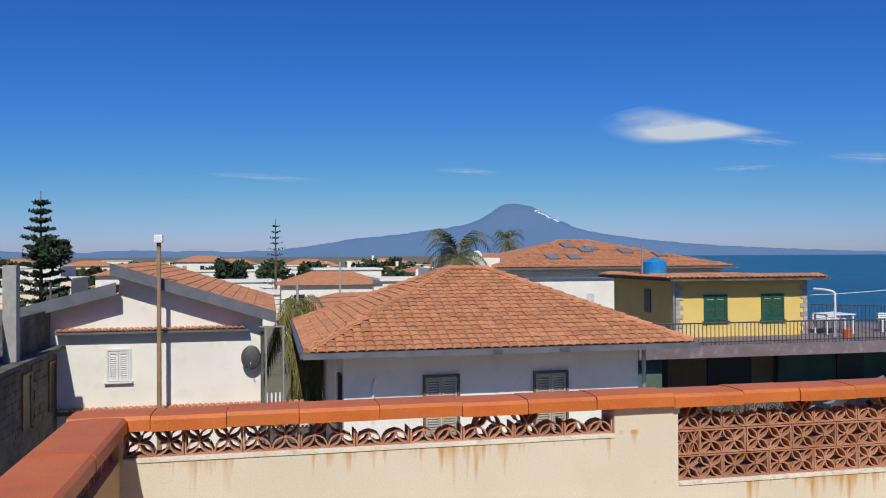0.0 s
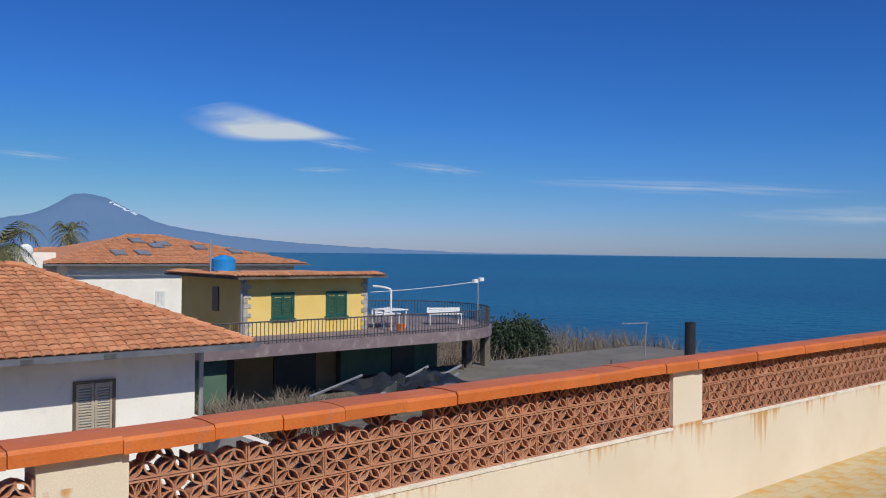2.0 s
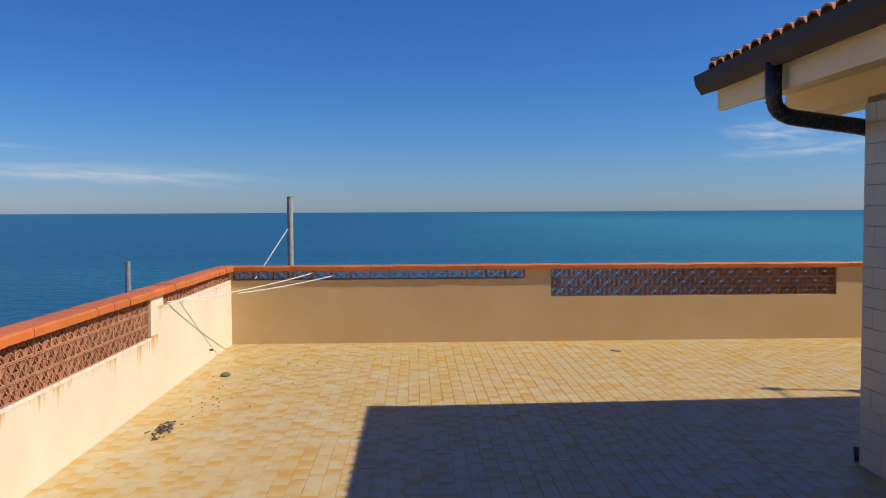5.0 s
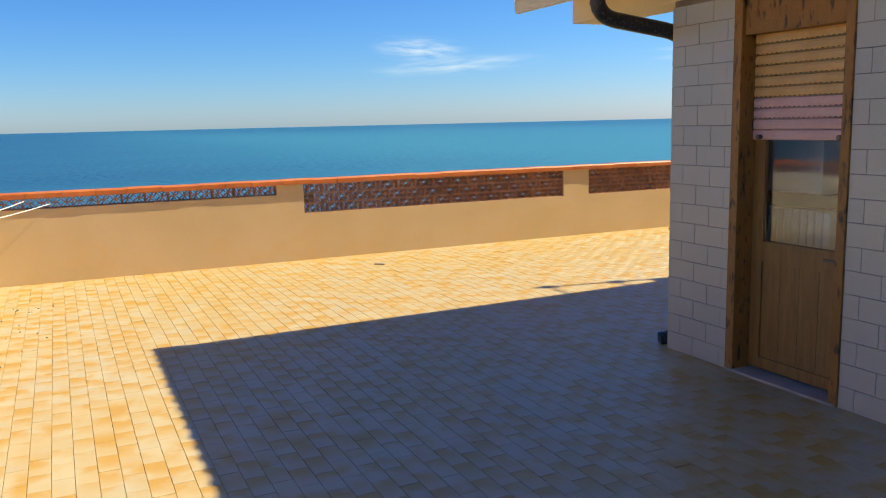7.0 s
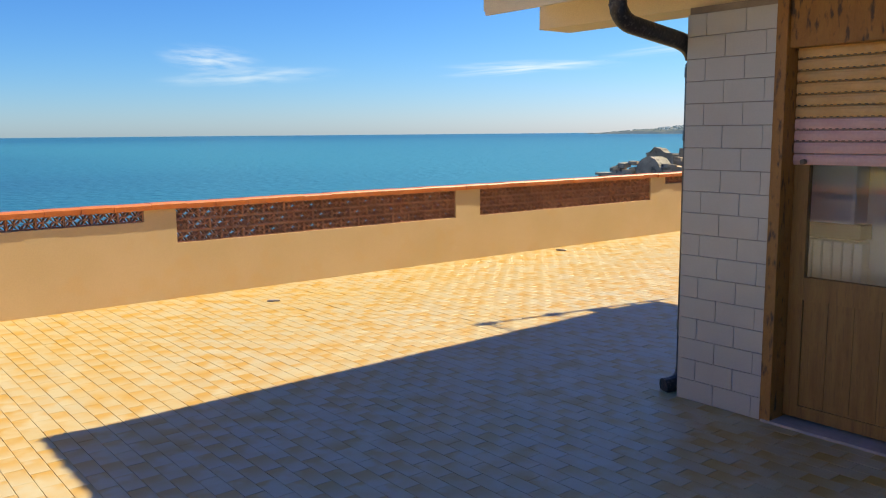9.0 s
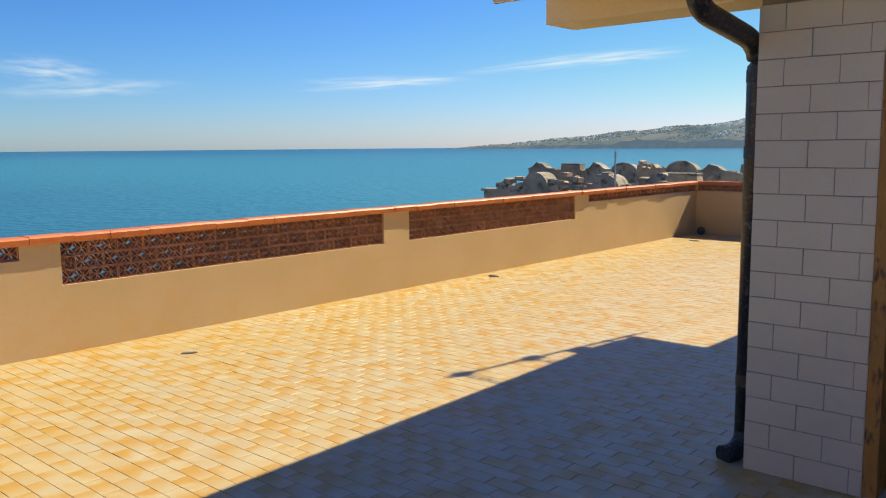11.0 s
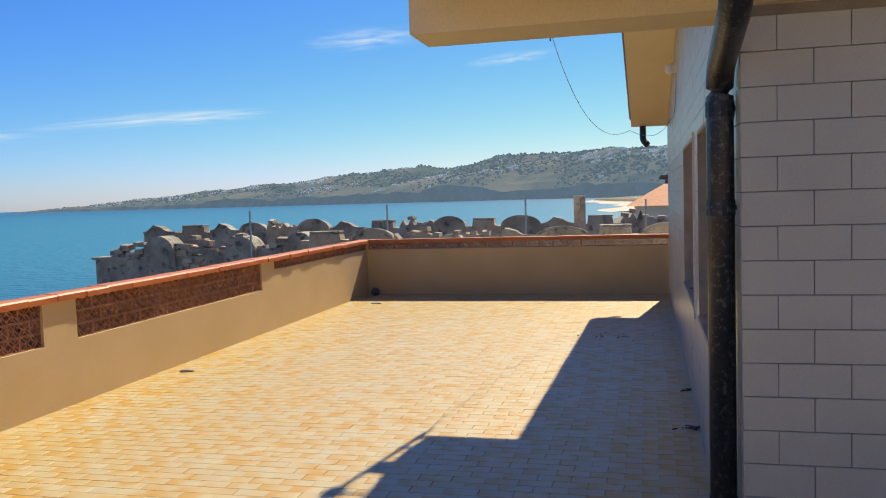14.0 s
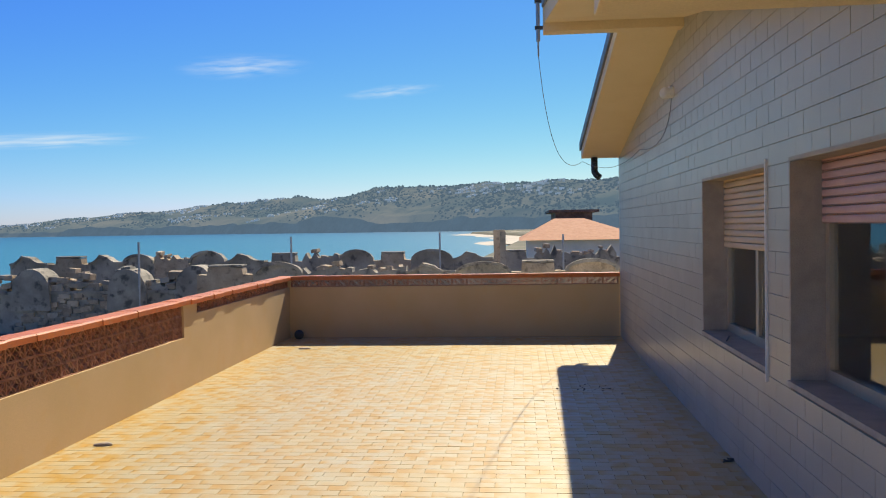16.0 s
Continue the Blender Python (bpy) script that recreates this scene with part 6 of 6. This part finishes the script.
for x, h in ((17.2, 0.78), (19.0, 0.7), (21.6, 0.74)):
    bm = bmesh.new()
    prism(bm, [(x - 0.55, -0.3), (x + 0.55, -0.3)] + [(x + 0.5 * math.cos(a), 0.25 + (h - 0.2) * math.sin(a)) for a in [math.pi * i / 9 for i in range(10)]], "y", -19.75, -19.1)
    part("arched_merlon", bm, M_RUIN, rb)
boxes("parapet_cap", M_RUIN, rb, (16.2, 23.9, -19.7, -19.15, 0.121, 0.2))
boxes("roof_slab", M_CONC, None, (5, 23.6, -24.5, -18.2, -1.2, -0.9))
tagged(bpy.data.objects["roof_slab"], "flat concrete roof inside the ruined parapets", "roof", kind="structure")
ch = thing("chimney", "brick chimney stump with flaking plaster", "chimney", (9.45, -19.2, -0.9))
boxes("stack", M_RUBBLE, ch, (-0.14, 0.14, -0.14, 0.14, 0, 2.5), bevel=0.015)
boxes("plaster", M_RUIN, ch, (-0.16, -0.02, 0.142, 0.16, 0.6, 2.45))
for x, y, t in ((18.6, -19.0, 1.45), (15.2, -21, 1.5), (11.1, -21, 1.55), (7.8, -21, 1.45)):
    pp = thing("metal_post", "thin steel post standing in the ruin", "post", (x, y, -0.9), "ruin posts")
    bm = bmesh.new()
    cyl(bm, (0, 0, 0), (0, 0, t + 0.9), 0.028, n=6)
    part("shaft", bm, M_STEEL, pp)
sh = thing("house", "house with low terracotta hipped roof beyond the ruin", "house")
boxes("wall", M_WHITE, sh, (1.5, 8.5, -62, -50, GZ, 0.75))
bm = bmesh.new()
v = [bm.verts.new(p) for p in ((1.0, -62.5, 0.75), (9.0, -62.5, 0.75), (9.0, -49.4, 0.75), (1.0, -49.4, 0.75), (4.6, -56, 2.1), (6.6, -56, 2.1))]
for f in ((0, 1, 5, 4), (1, 2, 5), (2, 3, 4, 5), (3, 0, 4), (3, 2, 1, 0)):
    bm.faces.new([v[k] for k in f])
part("roof", bm, M_ROOF, sh)
boxes("roof_room", M_CONC, sh, (3.4, 6.2, -72, -63, GZ, 2.6), (2.9, 6.7, -72.4, -62.6, 2.602, 2.8))

# ---- small things on the terrace ----
def litter(name, x, y, n, spread, size, seed, label):
    r = random.Random(seed)
    bm = bmesh.new()
    for _ in range(n):
        px, py = x + r.gauss(0, 1) * spread * 1.5, y + r.gauss(0, 1) * spread * 0.6
        a = r.uniform(0, 3.14)
        l = size * r.uniform(0.4, 1.2)
        z = 0.004 + r.uniform(0, 0.012)
        c, s = math.cos(a) * l, math.sin(a) * l
        box(bm, -l, l, -l * 0.28, l * 0.28, 0, 0.006, pose(px, py, z - 0.004, r.uniform(-12, 12), r.uniform(-12, 12), math.degrees(a)))
    one(name, bm, M_TWIG, label, "litter", "stuff")


litter("leaf_litter", 8.53, 3.83, 60, 0.075, 0.020, 1, "small heap of dry leaves and twigs on the tiles")
litter("leaf_litter", 9.4, 3.66, 26, 0.28, 0.007, 3, "scattered dark crumbs on the tiles")
litter("leaf_litter", 10.9, 3.4, 34, 0.42, 0.008, 4, "scattered dark crumbs on the tiles")
litter("leaf_litter", 7.47, -4.76, 14, 0.03, 0.02, 5, "dry leaves against the house wall")
litter("leaf_litter", 7.48, -3.61, 14, 0.03, 0.025, 6, "dry leaves against the house wall")
litter("leaf_litter", 8.15, -7.4, 30, 0.2, 0.012, 7, "fine dry crumbs on the shaded tiles")


def stone(x, y, sx, sy, sz, seed, label, material=M_TWIG, turn=0):
    r = random.Random(seed)
    bm = bmesh.new()
    bmesh.ops.create_icosphere(bm, subdivisions=2, radius=1.0)
    for v in bm.verts:
        v.co *= 1 + 0.16 * noise.noise(v.co * 2 + Vector((seed, 0, 0)))
        v.co = Vector((v.co.x * sx, v.co.y * sy, max(v.co.z, -0.6) * sz))
    ob = one("stone", bm, material, label, "stone")
    ob.matrix_world = pose(x, y, sz * 0.58, 0, 0, turn)


stone(10.58, 3.83, 0.065, 0.05, 0.025, 2, "dark clump of dirt on the tiles", M_BARK)
stone(11.77, -0.39, 0.07, 0.022, 0.014, 3, "flat chip of wood on the tiles", M_REVEAL, 60)
stone(12.3, -5.05, 0.075, 0.025, 0.018, 4, "broken piece of clay tile on the floor", M_REVEAL, 15)
stone(12.02, -10.25, 0.09, 0.04, 0.016, 5, "broken piece of clay tile on the floor", M_REVEAL, 10)
ball = thing("ball", "dark deflated ball in the parapet corner", "ball", (12.38, -11.3, 0))
bm = bmesh.new()
bmesh.ops.create_uvsphere(bm, u_segments=16, v_segments=10, radius=0.075, matrix=Matrix.Translation((0, 0, 0.069)))
for v in bm.verts:
    v.co.z = max(v.co.z, 0.0)
part("shell", bm, M_RAIL, ball, smooth=True)
bm = bmesh.new()
cyl(bm, (11.45, AY + 0.01, 0.12), (11.45, AY - 0.04, 0.12), 0.011, n=8)
one("drain_spout", bm, M_BLACK, "small black pipe stub in the parapet wall", "pipe")

# ---- laid pieces: roofs, walls, floor ----
hr, (ex0, ex1, ey0, ey1, ez), ap = HIP
_bt = barrel_piece("roof_tile", 0.235, 0.36, 0.045, M_ROOFP)
_ht = barrel_piece("roof_tile", 0.196, 0.25, 0.030, M_ROOFP)
_run = 21.5 - ey0
_v = Vector((0, _run, ap[2] - 0.03 - ez))
_front = roof_poses((ex0, ey0 - 0.03, ez + 0.005), (1, 0, 0), _v, ex1 - ex0, _v.length, 0.20, 0.215, lambda a, b: (4.95 - ex0) * b / _v.length < a < (ex1 - ex0) - (ex1 - 5.9) * b / _v.length)
_vl = Vector((4.95 - ex0, 0, ap[2] - 0.03 - ez))
_left = roof_poses((ex0 - 0.02, ey1, ez + 0.005), (0, -1, 0), _vl, ey1 - ey0, _vl.length, 0.20, 0.215, lambda a, b: 4.1 * b / _vl.length < a < (ey1 - ey0) - 4.1 * b / _vl.length)
pieces("roof_tile", hr, _ht, _front + _left, M_ROOF, 300)
_fv = Vector((0, 6.6, 1.75))
pieces("roof_tile", far_roof, _bt, roof_poses((13.2, 47.37, 0.81), (1, 0, 0), _fv, 15.7, _fv.length, 0.24, 0.31, lambda a, b: 6.6 * b / _fv.length < a < 15.7 - 7.5 * b / _fv.length), M_ROOF, 0)
bm = bmesh.new()
for p, q in (((ex0, ey0, ez), (4.95, 21.5, ap[2])), ((ex1, ey0, ez), (5.9, 21.5, ap[2])), ((4.9, 21.5, ap[2]), (5.95, 21.5, ap[2])), ((ex0, ey1, ez), (4.95, 21.5, ap[2]))):
    p, q = Vector(p), Vector(q)
    n = max(2, int((q - p).length / 0.33))
    for k in range(n):
        a, b = p.lerp(q, k / n), p.lerp(q, (k + 1.12) / n)
        cyl(bm, a + Vector((0, 0, 0.045)), b + Vector((0, 0, 0.03)), 0.085, 0.07, 8)
part("ridge_tile", bm, M_ROOF, hr, kind="stuff")
_gv = Vector((-3.6 - 0.62, 0, 1.36 - 0.03))
pieces("roof_tile", GAB_ROOF, _bt, roof_poses((0.60, gy - 0.44, 0.035), (0, 1, 0), _gv, 9.6, _gv.length, 0.24, 0.31, lambda a, b: True), M_ROOF, 280)
pieces("roof_tile", roof, OWN_ROOF[0], OWN_ROOF[1], M_ROOF, 290)

_wt = slab_piece("wall_tile", 0.247, 0.1245, 0.009, 0.0012, M_WTILE)
_r = random.Random(6)
_np = []
for j in range(18):
    z = 0.064 + j * 0.1275
    for lo, hi in ((HX0, DOOR[0] - 0.012), (DOOR[1] + 0.012, EX)):
        for x, sx in laid(lo, hi, EX - (0.125 if j % 2 else 0), 0.25):
            _np.append(pose(x, NY - 0.008, z, -90, 0, 0) @ pose(0, 0, _r.uniform(0, 0.001), _r.uniform(-0.3, 0.3), _r.uniform(-0.3, 0.3)) @ Matrix.Diagonal((sx, 1, 1, 1)))
_np.sort(key=lambda m: -m.translation.x)
pieces("wall_tile", house_north, _wt, _np, M_WTILE, 280)
_ep = []
for j in range(29):
    z = 0.064 + j * 0.1275
    ends = [CY + 0.01, NY - 0.01]
    if z > 2.30:
        ends[1] = -1.285
    while ends[0] < RIDGE_Y and soffit(ends[0]) < z - 0.05:
        ends[0] += 0.05
    while ends[1] > RIDGE_Y and soffit(ends[1]) < z - 0.05:
        ends[1] -= 0.05
    spans = [tuple(ends)]
    if WZ0 - 0.03 < z < WZ1:
        spans = [(ends[0], WINS[0][0]), (WINS[0][1], WINS[1][0]), (WINS[1][1], ends[1])]
    for lo, hi in spans:
        for y, sx in laid(lo, hi, NY - (0.125 if j % 2 else 0), 0.25):
            _ep.append(pose(EX - 0.008, y, z, 90, 0, 90) @ pose(0, 0, _r.uniform(0, 0.001), _r.uniform(-0.3, 0.3), _r.uniform(-0.3, 0.3)) @ Matrix.Diagonal((sx, 1, 1, 1)))
_ep.sort(key=lambda m: -m.translation.y)
pieces("wall_tile", house_east, _wt, _ep, M_WTILE, 295)
pieces("tile", floor, _tile, FLOOR_TILES[0] + FLOOR_TILES[1], M_TILE, len(FLOOR_TILES[0]))
